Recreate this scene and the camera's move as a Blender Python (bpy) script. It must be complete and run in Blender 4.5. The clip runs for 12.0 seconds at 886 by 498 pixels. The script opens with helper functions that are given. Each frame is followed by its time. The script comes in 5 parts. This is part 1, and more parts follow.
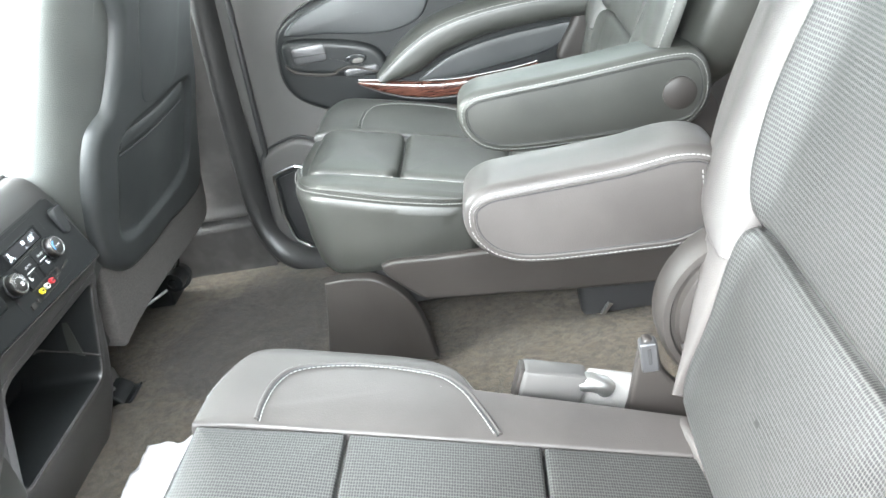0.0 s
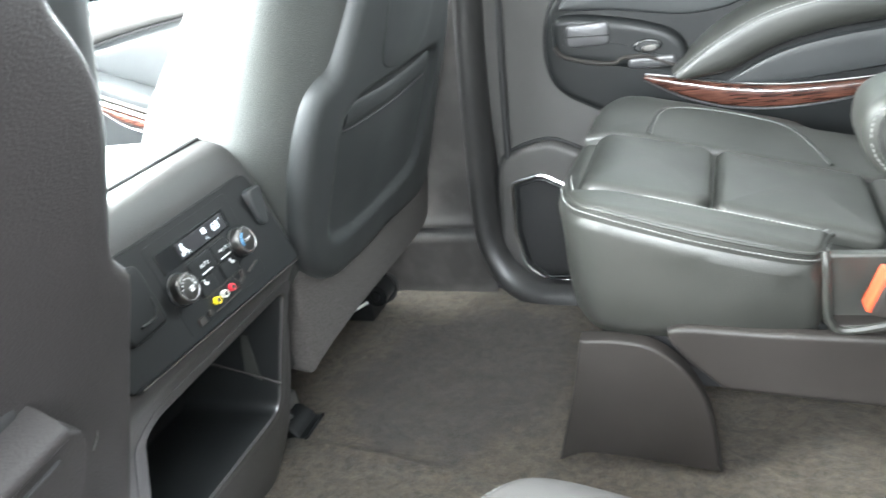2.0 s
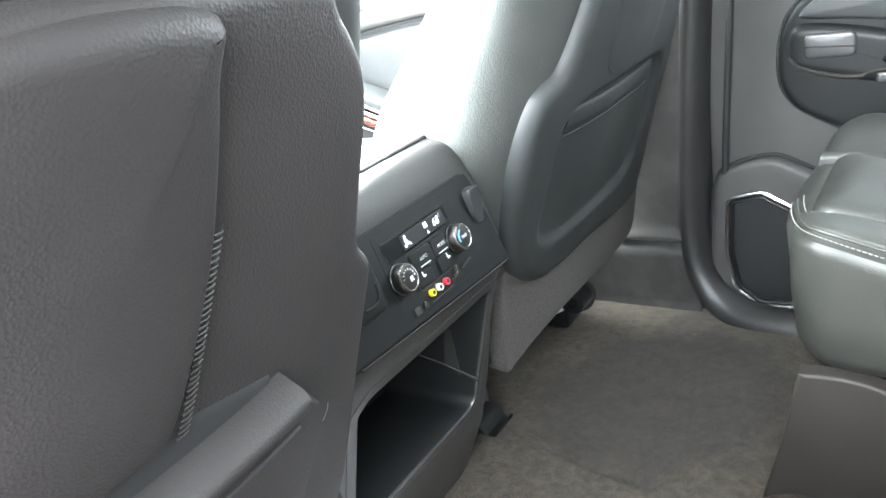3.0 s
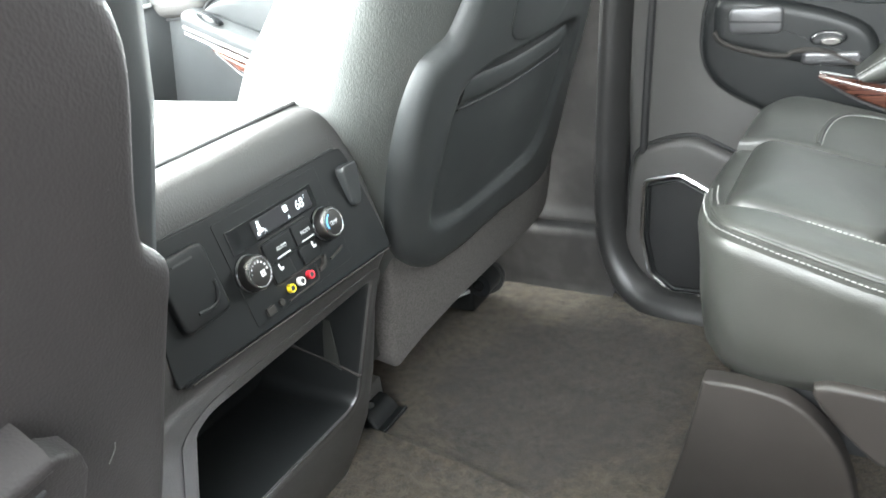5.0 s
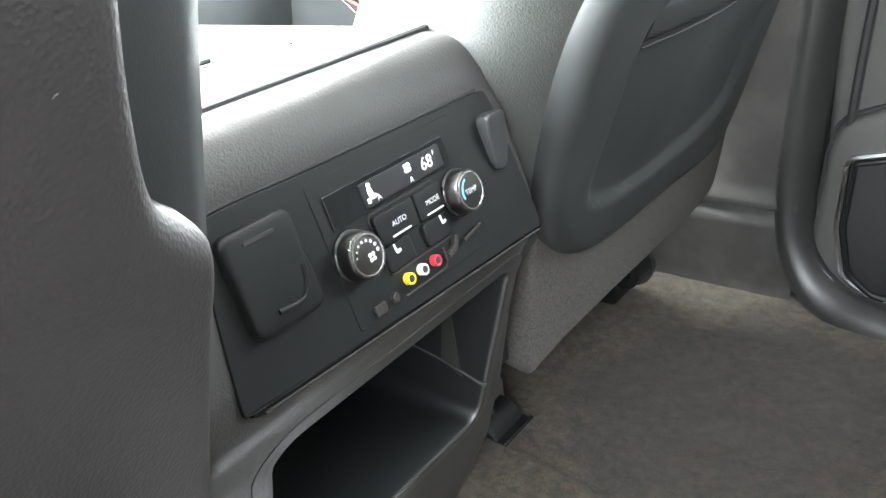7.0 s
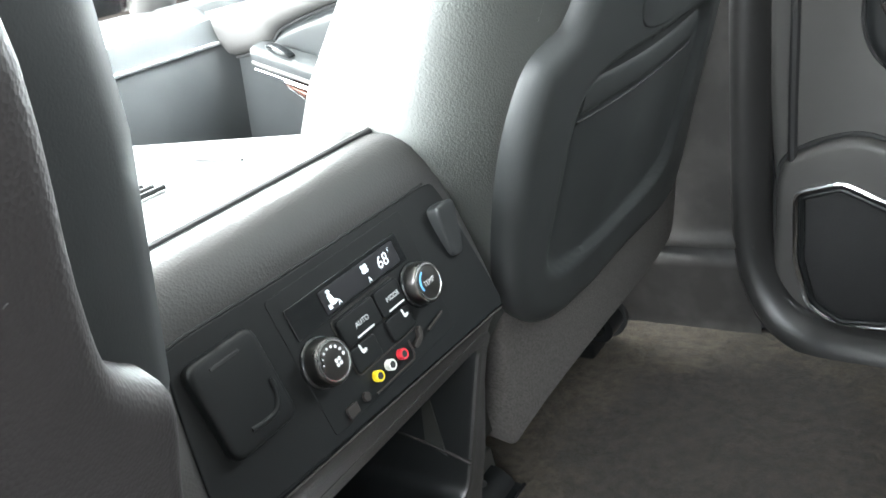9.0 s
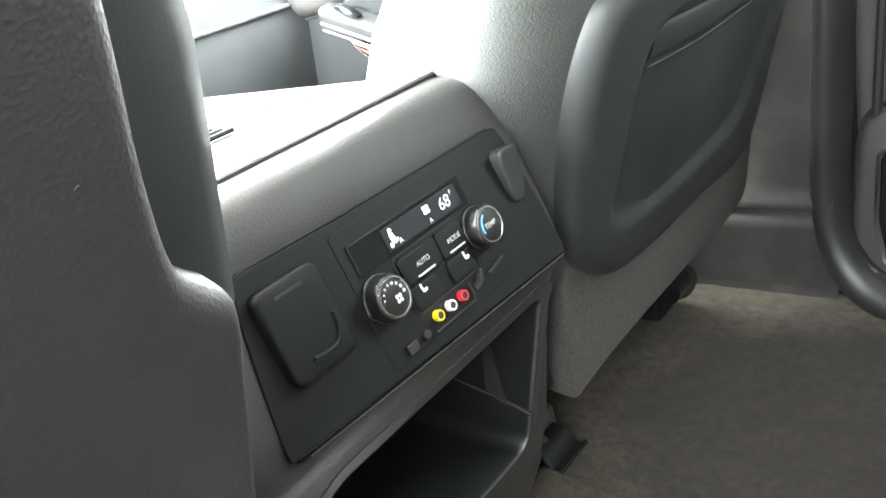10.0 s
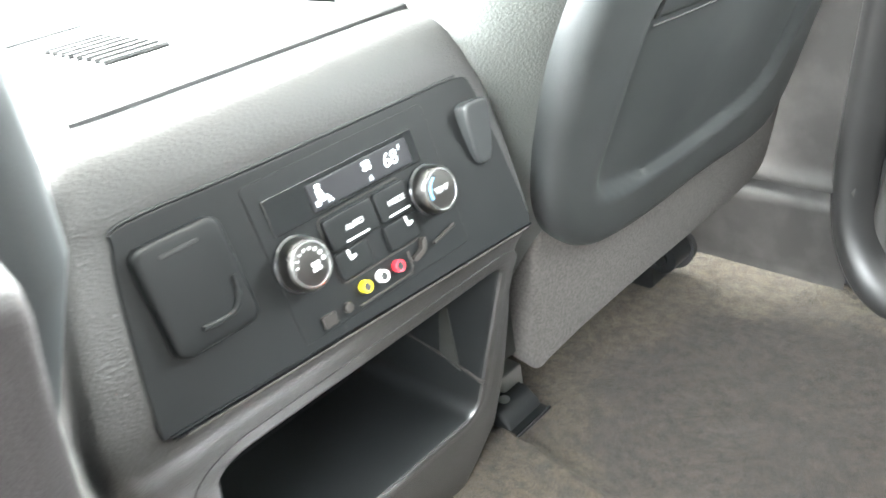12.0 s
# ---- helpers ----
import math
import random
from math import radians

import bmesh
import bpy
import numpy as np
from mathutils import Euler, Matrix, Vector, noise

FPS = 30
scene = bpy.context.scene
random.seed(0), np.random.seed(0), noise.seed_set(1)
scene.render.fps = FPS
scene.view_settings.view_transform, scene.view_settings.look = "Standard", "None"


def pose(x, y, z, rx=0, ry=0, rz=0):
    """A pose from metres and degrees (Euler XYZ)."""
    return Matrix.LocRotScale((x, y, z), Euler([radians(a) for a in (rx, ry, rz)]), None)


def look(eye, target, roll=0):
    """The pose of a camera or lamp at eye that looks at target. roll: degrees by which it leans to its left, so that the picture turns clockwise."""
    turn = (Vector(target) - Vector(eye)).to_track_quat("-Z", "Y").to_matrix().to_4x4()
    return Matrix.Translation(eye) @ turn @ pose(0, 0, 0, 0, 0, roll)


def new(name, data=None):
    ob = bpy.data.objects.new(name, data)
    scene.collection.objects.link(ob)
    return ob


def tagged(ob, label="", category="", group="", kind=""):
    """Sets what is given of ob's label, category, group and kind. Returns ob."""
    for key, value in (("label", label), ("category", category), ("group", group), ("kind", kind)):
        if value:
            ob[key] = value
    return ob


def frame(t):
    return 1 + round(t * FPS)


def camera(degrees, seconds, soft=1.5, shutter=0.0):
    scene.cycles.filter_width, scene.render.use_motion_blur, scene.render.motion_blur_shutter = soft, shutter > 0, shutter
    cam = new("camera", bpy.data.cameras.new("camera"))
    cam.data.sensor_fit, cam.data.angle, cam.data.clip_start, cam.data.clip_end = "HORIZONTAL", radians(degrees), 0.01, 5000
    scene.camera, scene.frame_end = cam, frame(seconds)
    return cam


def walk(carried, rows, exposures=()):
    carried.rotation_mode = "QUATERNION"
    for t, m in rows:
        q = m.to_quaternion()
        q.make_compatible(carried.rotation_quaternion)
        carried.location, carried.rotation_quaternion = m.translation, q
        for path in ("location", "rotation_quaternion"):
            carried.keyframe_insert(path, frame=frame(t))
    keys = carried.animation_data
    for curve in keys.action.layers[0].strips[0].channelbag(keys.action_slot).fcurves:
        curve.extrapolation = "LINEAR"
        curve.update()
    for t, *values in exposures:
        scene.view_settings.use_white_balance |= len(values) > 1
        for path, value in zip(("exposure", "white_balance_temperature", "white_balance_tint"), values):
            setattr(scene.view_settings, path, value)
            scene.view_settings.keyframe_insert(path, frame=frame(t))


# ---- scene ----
cam = camera(60.0, 12.0, shutter=0.3)
PATH = [
    (0, (0.645, -0.844, 0.821), (0.397, 0.894, -0.136), -13.0),
    (0.5, (0.671, -0.859, 0.817), (0.277, 0.866, -0.115), -12.3),
    (1, (0.624, -0.774, 0.78), (0.096, 0.95, -0.085), -12.6),
    (1.5, (0.503, -0.611, 0.737), (-0.092, 1.106, -0.099), -11.4),
    (2, (0.457, -0.538, 0.706), (-0.25, 1.139, -0.124), -10.9),
    (2.5, (0.432, -0.559, 0.7), (-0.652, 0.95, -0.04), -12.2),
    (2.7, (0.432, -0.556, 0.709), (-0.698, 0.922, -0.024), -11.7),
    (4.3, (0.444, -0.521, 0.716), (-0.617, 1.003, -0.026), -10.9),
    (4.5, (0.453, -0.505, 0.718), (-0.568, 1.04, -0.038), -10.2),
    (5, (0.423, -0.433, 0.686), (-0.556, 1.09, -0.165), -8.2),
    (5.5, (0.359, -0.364, 0.64), (-0.687, 1.072, -0.278), -8.1),
    (6, (0.333, -0.331, 0.644), (-0.848, 1.02, -0.24), -9.8),
    (6.5, (0.294, -0.312, 0.619), (-0.909, 1.023, -0.259), -8.5),
    (8.5, (0.293, -0.306, 0.616), (-0.87, 1.06, -0.269), -10.5),
    (9, (0.312, -0.304, 0.64), (-0.866, 1.128, -0.11), -14.3),
    (9.5, (0.315, -0.307, 0.633), (-0.937, 1.076, -0.088), -15.7),
    (10, (0.316, -0.311, 0.622), (-0.993, 0.988, -0.152), -15.8),
    (10.5, (0.319, -0.307, 0.627), (-0.982, 0.952, -0.224), -15.1),
    (11, (0.318, -0.307, 0.627), (-0.961, 0.924, -0.295), -12.4),
    (11.5, (0.32, -0.307, 0.624), (-0.97, 0.893, -0.322), -11.5),
    (12, (0.31, -0.229, 0.616), (-1.007, 0.933, -0.341), -10.1),
]
EXPOSURES = [(t, e, k, 11) for t, e, k in ((0.0, 5.00, 6200), (1.0, 4.55, 6250), (1.5, 4.30, 6150), (2.0, 4.85, 6150), (2.5, 4.85, 6100), (4.5, 4.69, 6200), (5.0, 4.80, 6300), (5.5, 5.50, 6300), (6.0, 5.47, 6250), (6.5, 4.71, 6250), (8.5, 5.07, 6400), (9.0, 4.25, 6200), (9.5, 2.95, 6250), (10.0, 4.50, 6420), (10.5, 5.42, 6520), (11.0, 5.68, 6520), (11.5, 5.96, 6540), (12.0, 6.00, 6350))]
walk(cam, [(t, look(eye, target, roll)) for t, eye, target, roll in PATH], EXPOSURES)

# ---- world, sun, exposure ----
world = bpy.data.worlds.new("sky")
scene.world = world
world.use_nodes = True
wn = world.node_tree
sky = wn.nodes.new("ShaderNodeTexSky")
sky.sky_type = "NISHITA"
sky.sun_disc = False
sky.sun_elevation = radians(44)
sky.sun_rotation = radians(-116)
sky.air_density = 2.0
sky.dust_density = 6.0
cloud = wn.nodes.new("ShaderNodeHueSaturation")
cloud.inputs["Saturation"].default_value = 0.3
wn.links.new(sky.outputs[0], cloud.inputs["Color"])
wn.links.new(cloud.outputs[0], wn.nodes["Background"].inputs[0])
wn.nodes["Background"].inputs[1].default_value = 0.062
sun = new("sun", bpy.data.lights.new("sun", "SUN"))
sun.data.energy = 0.6
sun.data.angle = radians(64)
sun.data.color = (1.0, 0.97, 0.92)
sun.matrix_world = look((-6.47, -3.15, 6.95), (0, 0, 0))


def daylight(name, eye, target, wide, high, watts):
    """The sky's light in a window's opening."""
    ob = new(name, bpy.data.lights.new(name, "AREA"))
    ob.data.shape = "RECTANGLE"
    ob.data.size, ob.data.size_y, ob.data.energy = wide, high, watts
    ob.data.color = (0.94, 1.0, 0.975)
    ob.matrix_world = look(eye, target)
    return ob


daylight("windscreen_daylight", (-0.92, 0.0, 1.01), (-0.32, 0.0, 0.25), 1.40, 0.86, 7.4)
daylight("left_front_daylight", (-0.50, -0.90, 0.84), (-0.42, 0.0, 0.45), 0.95, 0.56, 9.5)
daylight("left_rear_daylight", (0.42, -1.02, 0.94), (0.20, 0.0, 0.42), 0.66, 0.40, 1.75)
daylight("right_front_daylight", (-0.57, 0.84, 0.92), (-0.50, 0.0, 0.55), 1.02, 0.46, 11.0)
daylight("right_rear_daylight", (0.53, 0.84, 0.92), (0.5, 0.0, 0.55), 0.88, 0.46, 1.8)


# ---- materials ----
def material(name, color, rough=0.5, metal=0.0, coat=0.0):
    m = bpy.data.materials.new(name)
    m.use_nodes = True
    b = m.node_tree.nodes["Principled BSDF"]
    b.inputs["Base Color"].default_value = (*color, 1)
    b.inputs["Roughness"].default_value = rough
    b.inputs["Metallic"].default_value = metal
    b.inputs["Coat Weight"].default_value = coat
    return m


def node(m, kind, **values):
    n = m.node_tree.nodes.new(kind)
    for key, value in values.items():
        n.inputs[key.replace("_", " ")].default_value = value
    return n


def join(m, a, b):
    m.node_tree.links.new(a, b)


def mottle(m, c1, c2, scale, detail=4.0, coord="Object", pos=(0.35, 0.65)):
    """Base colour that wanders between two tones."""
    tc = node(m, "ShaderNodeTexCoord")
    n = node(m, "ShaderNodeTexNoise", Scale=scale, Detail=detail)
    r = m.node_tree.nodes.new("ShaderNodeValToRGB")
    r.color_ramp.elements[0].color, r.color_ramp.elements[1].color = (*c1, 1), (*c2, 1)
    r.color_ramp.elements[0].position, r.color_ramp.elements[1].position = pos
    join(m, tc.outputs[coord], n.inputs["Vector"])
    join(m, n.outputs["Fac"], r.inputs["Fac"])
    join(m, r.outputs["Color"], m.node_tree.nodes["Principled BSDF"].inputs["Base Color"])
    return r


def relief(m, scale, strength, distance=0.001, kind="noise", second=0.0):
    """Fine grain as bump, with a second coarser scale."""
    tc = node(m, "ShaderNodeTexCoord")
    if kind == "noise":
        n = node(m, "ShaderNodeTexNoise", Scale=scale, Detail=3.0)
        out = n.outputs["Fac"]
    else:
        n = node(m, "ShaderNodeTexVoronoi", Scale=scale)
        out = n.outputs["Distance"]
    join(m, tc.outputs["Object"], n.inputs["Vector"])
    b = node(m, "ShaderNodeBump", Strength=strength, Distance=distance)
    join(m, out, b.inputs["Height"])
    if second:
        n2 = node(m, "ShaderNodeTexNoise", Scale=second, Detail=2.0)
        join(m, tc.outputs["Object"], n2.inputs["Vector"])
        b2 = node(m, "ShaderNodeBump", Strength=0.15, Distance=0.003)
        join(m, n2.outputs["Fac"], b2.inputs["Height"])
        join(m, b2.outputs["Normal"], b.inputs["Normal"])
    join(m, b.outputs["Normal"], m.node_tree.nodes["Principled BSDF"].inputs["Normal"])
    return b


def rough_wander(m, lo, hi, scale):
    tc = node(m, "ShaderNodeTexCoord")
    n = node(m, "ShaderNodeTexNoise", Scale=scale, Detail=5.0)
    r = node(m, "ShaderNodeMapRange", To_Min=lo, To_Max=hi)
    join(m, tc.outputs["Object"], n.inputs["Vector"])
    join(m, n.outputs["Fac"], r.inputs["Value"])
    join(m, r.outputs["Result"], m.node_tree.nodes["Principled BSDF"].inputs["Roughness"])


leather = material("black_leather", (0.045, 0.048, 0.046), 0.42)
mottle(leather, (0.0212, 0.0222, 0.0196), (0.0318, 0.0328, 0.0292), 9.0)
leather.node_tree.nodes["Principled BSDF"].inputs["Specular IOR Level"].default_value = 0.6
relief(leather, 640.0, 0.22, 0.0005, "cell", 14.0)
rough_wander(leather, 0.36, 0.52, 22.0)

# black leather again, its tone raised for the stronger light on the near seat
near_lit_leather = material("black_leather_lit_near", (0.06, 0.06, 0.058), 0.42)
mottle(near_lit_leather, (0.0345, 0.0313, 0.0297), (0.0510, 0.0464, 0.0440), 8.0)
near_lit_leather.node_tree.nodes["Principled BSDF"].inputs["Specular IOR Level"].default_value = 0.45
relief(near_lit_leather, 640.0, 0.2, 0.0005, "cell", 14.0)
rough_wander(near_lit_leather, 0.40, 0.54, 22.0)

# same black leather, paler: window light on the passenger bolster put into the colour
front_lit_leather = material("black_leather_lit_front", (0.045, 0.048, 0.046), 0.45)
mottle(front_lit_leather, (0.058, 0.0615, 0.0585), (0.074, 0.0780, 0.0740), 9.0)
front_lit_leather.node_tree.nodes["Principled BSDF"].inputs["Specular IOR Level"].default_value = 0.55
relief(front_lit_leather, 620.0, 0.45, 0.0006, "cell", 14.0)
rough_wander(front_lit_leather, 0.50, 0.60, 22.0)

perforated = material("perforated_black_leather", (0.045, 0.048, 0.046), 0.45)


def perforate(m):
    uv = node(m, "ShaderNodeTexCoord")
    mp = node(m, "ShaderNodeMapping")
    mp.inputs["Scale"].default_value = (430, 270, 300)
    v = node(m, "ShaderNodeTexVoronoi", Scale=1.0, Randomness=0.12)
    join(m, uv.outputs["UV"], mp.inputs["Vector"])
    join(m, mp.outputs["Vector"], v.inputs["Vector"])
    r = m.node_tree.nodes.new("ShaderNodeValToRGB")
    r.color_ramp.elements[0].position, r.color_ramp.elements[1].position = 0.28, 0.52
    r.color_ramp.elements[0].color, r.color_ramp.elements[1].color = (0.003, 0.003, 0.003, 1), (0.046, 0.0462, 0.0445, 1)
    join(m, v.outputs["Distance"], r.inputs["Fac"])
    join(m, r.outputs["Color"], m.node_tree.nodes["Principled BSDF"].inputs["Base Color"])
    b = node(m, "ShaderNodeBump", Strength=0.8, Distance=0.0012)
    join(m, r.outputs["Color"], b.inputs["Height"])
    join(m, b.outputs["Normal"], m.node_tree.nodes["Principled BSDF"].inputs["Normal"])


perforate(perforated)

vinyl = material("grained_charcoal_vinyl", (0.05, 0.05, 0.05), 0.5)
mottle(vinyl, (0.031, 0.0300, 0.0300), (0.042, 0.0405, 0.0400), 7.0)
relief(vinyl, 620.0, 0.32, 0.0006, "cell", 9.0)
rough_wander(vinyl, 0.27, 0.38, 16.0)
vinyl.node_tree.nodes["Principled BSDF"].inputs["Specular IOR Level"].default_value = 0.95

seat_vinyl = material("charcoal_seat_back_vinyl", (0.05, 0.048, 0.048), 0.55)
mottle(seat_vinyl, (0.022, 0.0197, 0.0198), (0.031, 0.0276, 0.0279), 5.0)
relief(seat_vinyl, 560.0, 0.38, 0.0006, "cell", 7.0)
rough_wander(seat_vinyl, 0.50, 0.62, 14.0)
seat_vinyl.node_tree.nodes["Principled BSDF"].inputs["Specular IOR Level"].default_value = 0.42

panel_black = material("matte_black_plastic", (0.010, 0.011, 0.0115), 0.38)
relief(panel_black, 1600.0, 0.12, 0.0004)
rough_wander(panel_black, 0.32, 0.46, 30.0)
panel_black.node_tree.nodes["Principled BSDF"].inputs["Specular IOR Level"].default_value = 0.28

trim = material("dark_grey_trim_plastic", (0.075, 0.072, 0.070), 0.55)
mottle(trim, (0.050, 0.0478, 0.0465), (0.067, 0.0645, 0.0625), 6.0)
relief(trim, 900.0, 0.3, 0.0005, "noise", 8.0)
rough_wander(trim, 0.48, 0.62, 12.0)

cover = material("smooth_dark_plastic", (0.026, 0.0252, 0.0245), 0.45)
mottle(cover, (0.0205, 0.0180, 0.0165), (0.0285, 0.0254, 0.0235), 7.0)
relief(cover, 1100.0, 0.18, 0.0005, "noise", 10.0)
rough_wander(cover, 0.42, 0.56, 18.0)
cover.node_tree.nodes["Principled BSDF"].inputs["Specular IOR Level"].default_value = 0.35

gloss = material("gloss_black_plastic", (0.012, 0.013, 0.014), 0.12, 0.0, 0.3)
rough_wander(gloss, 0.08, 0.2, 40.0)
rubber = material("black_rubber", (0.02, 0.02, 0.021), 0.7)
relief(rubber, 700.0, 0.2, 0.0005)
chrome = material("bright_chrome", (0.82, 0.83, 0.84), 0.18, 1.0)
rough_wander(chrome, 0.14, 0.26, 60.0)
satin = material("satin_metal", (0.085, 0.085, 0.088), 0.36, 0.6)
rough_wander(satin, 0.28, 0.42, 60.0)
shell = material("smooth_black_shell", (0.026, 0.028, 0.029), 0.42)
mottle(shell, (0.022, 0.024, 0.025), (0.031, 0.033, 0.034), 8.0)
relief(shell, 900.0, 0.15, 0.0005, "noise", 9.0)
rough_wander(shell, 0.36, 0.5, 14.0)
back_plastic = material("smooth_charcoal_seat_back", (0.045, 0.047, 0.047), 0.46)
mottle(back_plastic, (0.0235, 0.0258, 0.0260), (0.033, 0.0355, 0.0358), 8.0)
relief(back_plastic, 900.0, 0.15, 0.0005, "noise", 9.0)
rough_wander(back_plastic, 0.40, 0.54, 14.0)
kick_plastic = material("scuffed_kick_plastic", (0.035, 0.033, 0.032), 0.5)
mottle(kick_plastic, (0.030, 0.0285, 0.0275), (0.052, 0.0495, 0.0475), 26.0, 7.0, pos=(0.42, 0.74))
relief(kick_plastic, 900.0, 0.25, 0.0005, "noise", 9.0)
rough_wander(kick_plastic, 0.42, 0.62, 30.0)
jam_plastic = material("black_sill_plastic", (0.014, 0.0145, 0.015), 0.4)
mottle(jam_plastic, (0.020, 0.0197, 0.0196), (0.027, 0.0266, 0.0265), 8.0)
relief(jam_plastic, 900.0, 0.15, 0.0005, "noise", 9.0)
rough_wander(jam_plastic, 0.34, 0.46, 14.0)
gunmetal = material("dark_chrome", (0.15, 0.145, 0.14), 0.3, 1.0)
rough_wander(gunmetal, 0.22, 0.36, 60.0)
lcd = material("grey_liquid_crystal_window", (0.016, 0.016, 0.019), 0.3)
rough_wander(lcd, 0.28, 0.38, 40.0)
blue = material("blue_marking", (0.15, 0.45, 0.8), 0.4)
steel = material("grey_steel", (0.45, 0.45, 0.44), 0.4, 1.0)
rough_wander(steel, 0.3, 0.5, 60.0)
thread = material("pale_grey_thread", (0.24, 0.245, 0.235), 0.75)
relief(thread, 2500.0, 0.3, 0.0003)
ivory = material("white_marking", (0.75, 0.77, 0.78), 0.5)
relief(ivory, 1500.0, 0.05, 0.0002)

carpet = material("grey_brown_carpet", (0.1, 0.09, 0.08), 0.95)


def pile(m, dark, light, soil, rim):
    """Cut pile: speckled fibres, soiled in the foot area, paler along its edges."""
    t = m.node_tree
    tc = node(m, "ShaderNodeTexCoord")
    fine = node(m, "ShaderNodeTexNoise", Scale=420.0, Detail=3.0, Roughness=0.7)
    mp = node(m, "ShaderNodeMapping")
    mp.inputs["Scale"].default_value = (1.0, 1.25, 1.0)
    broad = node(m, "ShaderNodeTexNoise", Scale=9.0, Detail=8.0, Roughness=0.66)
    join(m, tc.outputs["Object"], fine.inputs["Vector"])
    join(m, tc.outputs["Object"], mp.inputs["Vector"])
    join(m, mp.outputs["Vector"], broad.inputs["Vector"])
    r = t.nodes.new("ShaderNodeValToRGB")
    r.color_ramp.elements[0].color, r.color_ramp.elements[1].color = (*dark, 1), (*light, 1)
    r.color_ramp.elements[0].position, r.color_ramp.elements[1].position = 0.42, 0.60
    clump = node(m, "ShaderNodeTexNoise", Scale=70.0, Detail=4.0, Roughness=0.6)
    join(m, mp.outputs["Vector"], clump.inputs["Vector"])
    both = node(m, "ShaderNodeMix")
    both.inputs["Factor"].default_value = 0.42
    join(m, fine.outputs["Fac"], both.inputs["A"])
    join(m, clump.outputs["Fac"], both.inputs["B"])
    join(m, both.outputs["Result"], r.inputs["Fac"])
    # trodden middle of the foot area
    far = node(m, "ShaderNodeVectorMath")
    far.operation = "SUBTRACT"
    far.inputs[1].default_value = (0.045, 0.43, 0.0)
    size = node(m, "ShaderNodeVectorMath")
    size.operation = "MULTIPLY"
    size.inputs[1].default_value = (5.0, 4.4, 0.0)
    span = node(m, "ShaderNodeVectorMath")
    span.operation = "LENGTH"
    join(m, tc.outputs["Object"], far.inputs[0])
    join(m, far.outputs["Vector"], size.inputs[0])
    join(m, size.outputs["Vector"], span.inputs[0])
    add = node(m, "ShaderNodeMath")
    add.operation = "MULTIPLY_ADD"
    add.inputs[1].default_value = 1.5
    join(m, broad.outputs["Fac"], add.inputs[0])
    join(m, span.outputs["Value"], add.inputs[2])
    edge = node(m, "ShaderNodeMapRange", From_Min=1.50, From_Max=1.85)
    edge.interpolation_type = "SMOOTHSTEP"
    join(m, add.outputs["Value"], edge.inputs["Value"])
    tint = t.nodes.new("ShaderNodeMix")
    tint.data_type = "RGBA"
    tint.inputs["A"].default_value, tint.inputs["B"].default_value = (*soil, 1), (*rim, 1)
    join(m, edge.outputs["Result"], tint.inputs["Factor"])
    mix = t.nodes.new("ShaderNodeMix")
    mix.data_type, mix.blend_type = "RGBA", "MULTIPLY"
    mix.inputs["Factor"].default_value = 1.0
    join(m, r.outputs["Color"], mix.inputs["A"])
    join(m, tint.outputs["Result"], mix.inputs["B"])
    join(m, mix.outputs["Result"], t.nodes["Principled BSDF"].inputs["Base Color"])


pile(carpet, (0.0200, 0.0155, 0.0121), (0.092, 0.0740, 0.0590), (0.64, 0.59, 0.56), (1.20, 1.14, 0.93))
relief(carpet, 900.0, 1.0, 0.003, "noise", 45.0)
carpet.node_tree.nodes["Principled BSDF"].inputs["Sheen Weight"].default_value = 0.15

felt = material("grey_seat_back_carpet", (0.13, 0.125, 0.12), 0.95)
mottle(felt, (0.043, 0.0390, 0.0362), (0.076, 0.0695, 0.0650), 420.0, 3.0, pos=(0.36, 0.64))
relief(felt, 900.0, 0.6, 0.0016)

wood = material("polished_walnut_veneer", (0.1, 0.03, 0.02), 0.18, 0.0, 0.8)


def grain(m):
    tc = node(m, "ShaderNodeTexCoord")
    mp = node(m, "ShaderNodeMapping")
    mp.inputs["Scale"].default_value = (6, 60, 60)
    n = node(m, "ShaderNodeTexNoise", Scale=3.0, Detail=8.0, Distortion=1.5)
    r = m.node_tree.nodes.new("ShaderNodeValToRGB")
    r.color_ramp.elements[0].color, r.color_ramp.elements[1].color = (0.016, 0.007, 0.006, 1), (0.105, 0.044, 0.031, 1)
    r.color_ramp.elements[0].position, r.color_ramp.elements[1].position = 0.3, 0.72
    join(m, tc.outputs["Object"], mp.inputs["Vector"])
    join(m, mp.outputs["Vector"], n.inputs["Vector"])
    join(m, n.outputs["Fac"], r.inputs["Fac"])
    join(m, r.outputs["Color"], m.node_tree.nodes["Principled BSDF"].inputs["Base Color"])


grain(wood)

webbing = material("grey_belt_webbing", (0.16, 0.155, 0.15), 0.8)
relief(webbing, 1400.0, 0.6, 0.0006)
paper = material("crumpled_white_paper", (0.75, 0.74, 0.75), 0.8)
mottle(paper, (0.42, 0.38, 0.42), (0.82, 0.80, 0.82), 38.0, 5.0, pos=(0.3, 0.45))
orange = material("orange_plastic", (0.78, 0.09, 0.035), 0.4)
relief(orange, 900.0, 0.1, 0.0004)
yellow = material("yellow_plastic", (0.80, 0.62, 0.02), 0.4)
red = material("red_plastic", (0.65, 0.03, 0.05), 0.4)
white = material("white_plastic", (0.75, 0.75, 0.72), 0.4)
headliner_cloth = material("pale_grey_headliner", (0.45, 0.44, 0.42), 0.9)
relief(headliner_cloth, 800.0, 0.4, 0.001)
paint = material("body_paint", (0.12, 0.12, 0.13), 0.25, 0.3, 1.0)
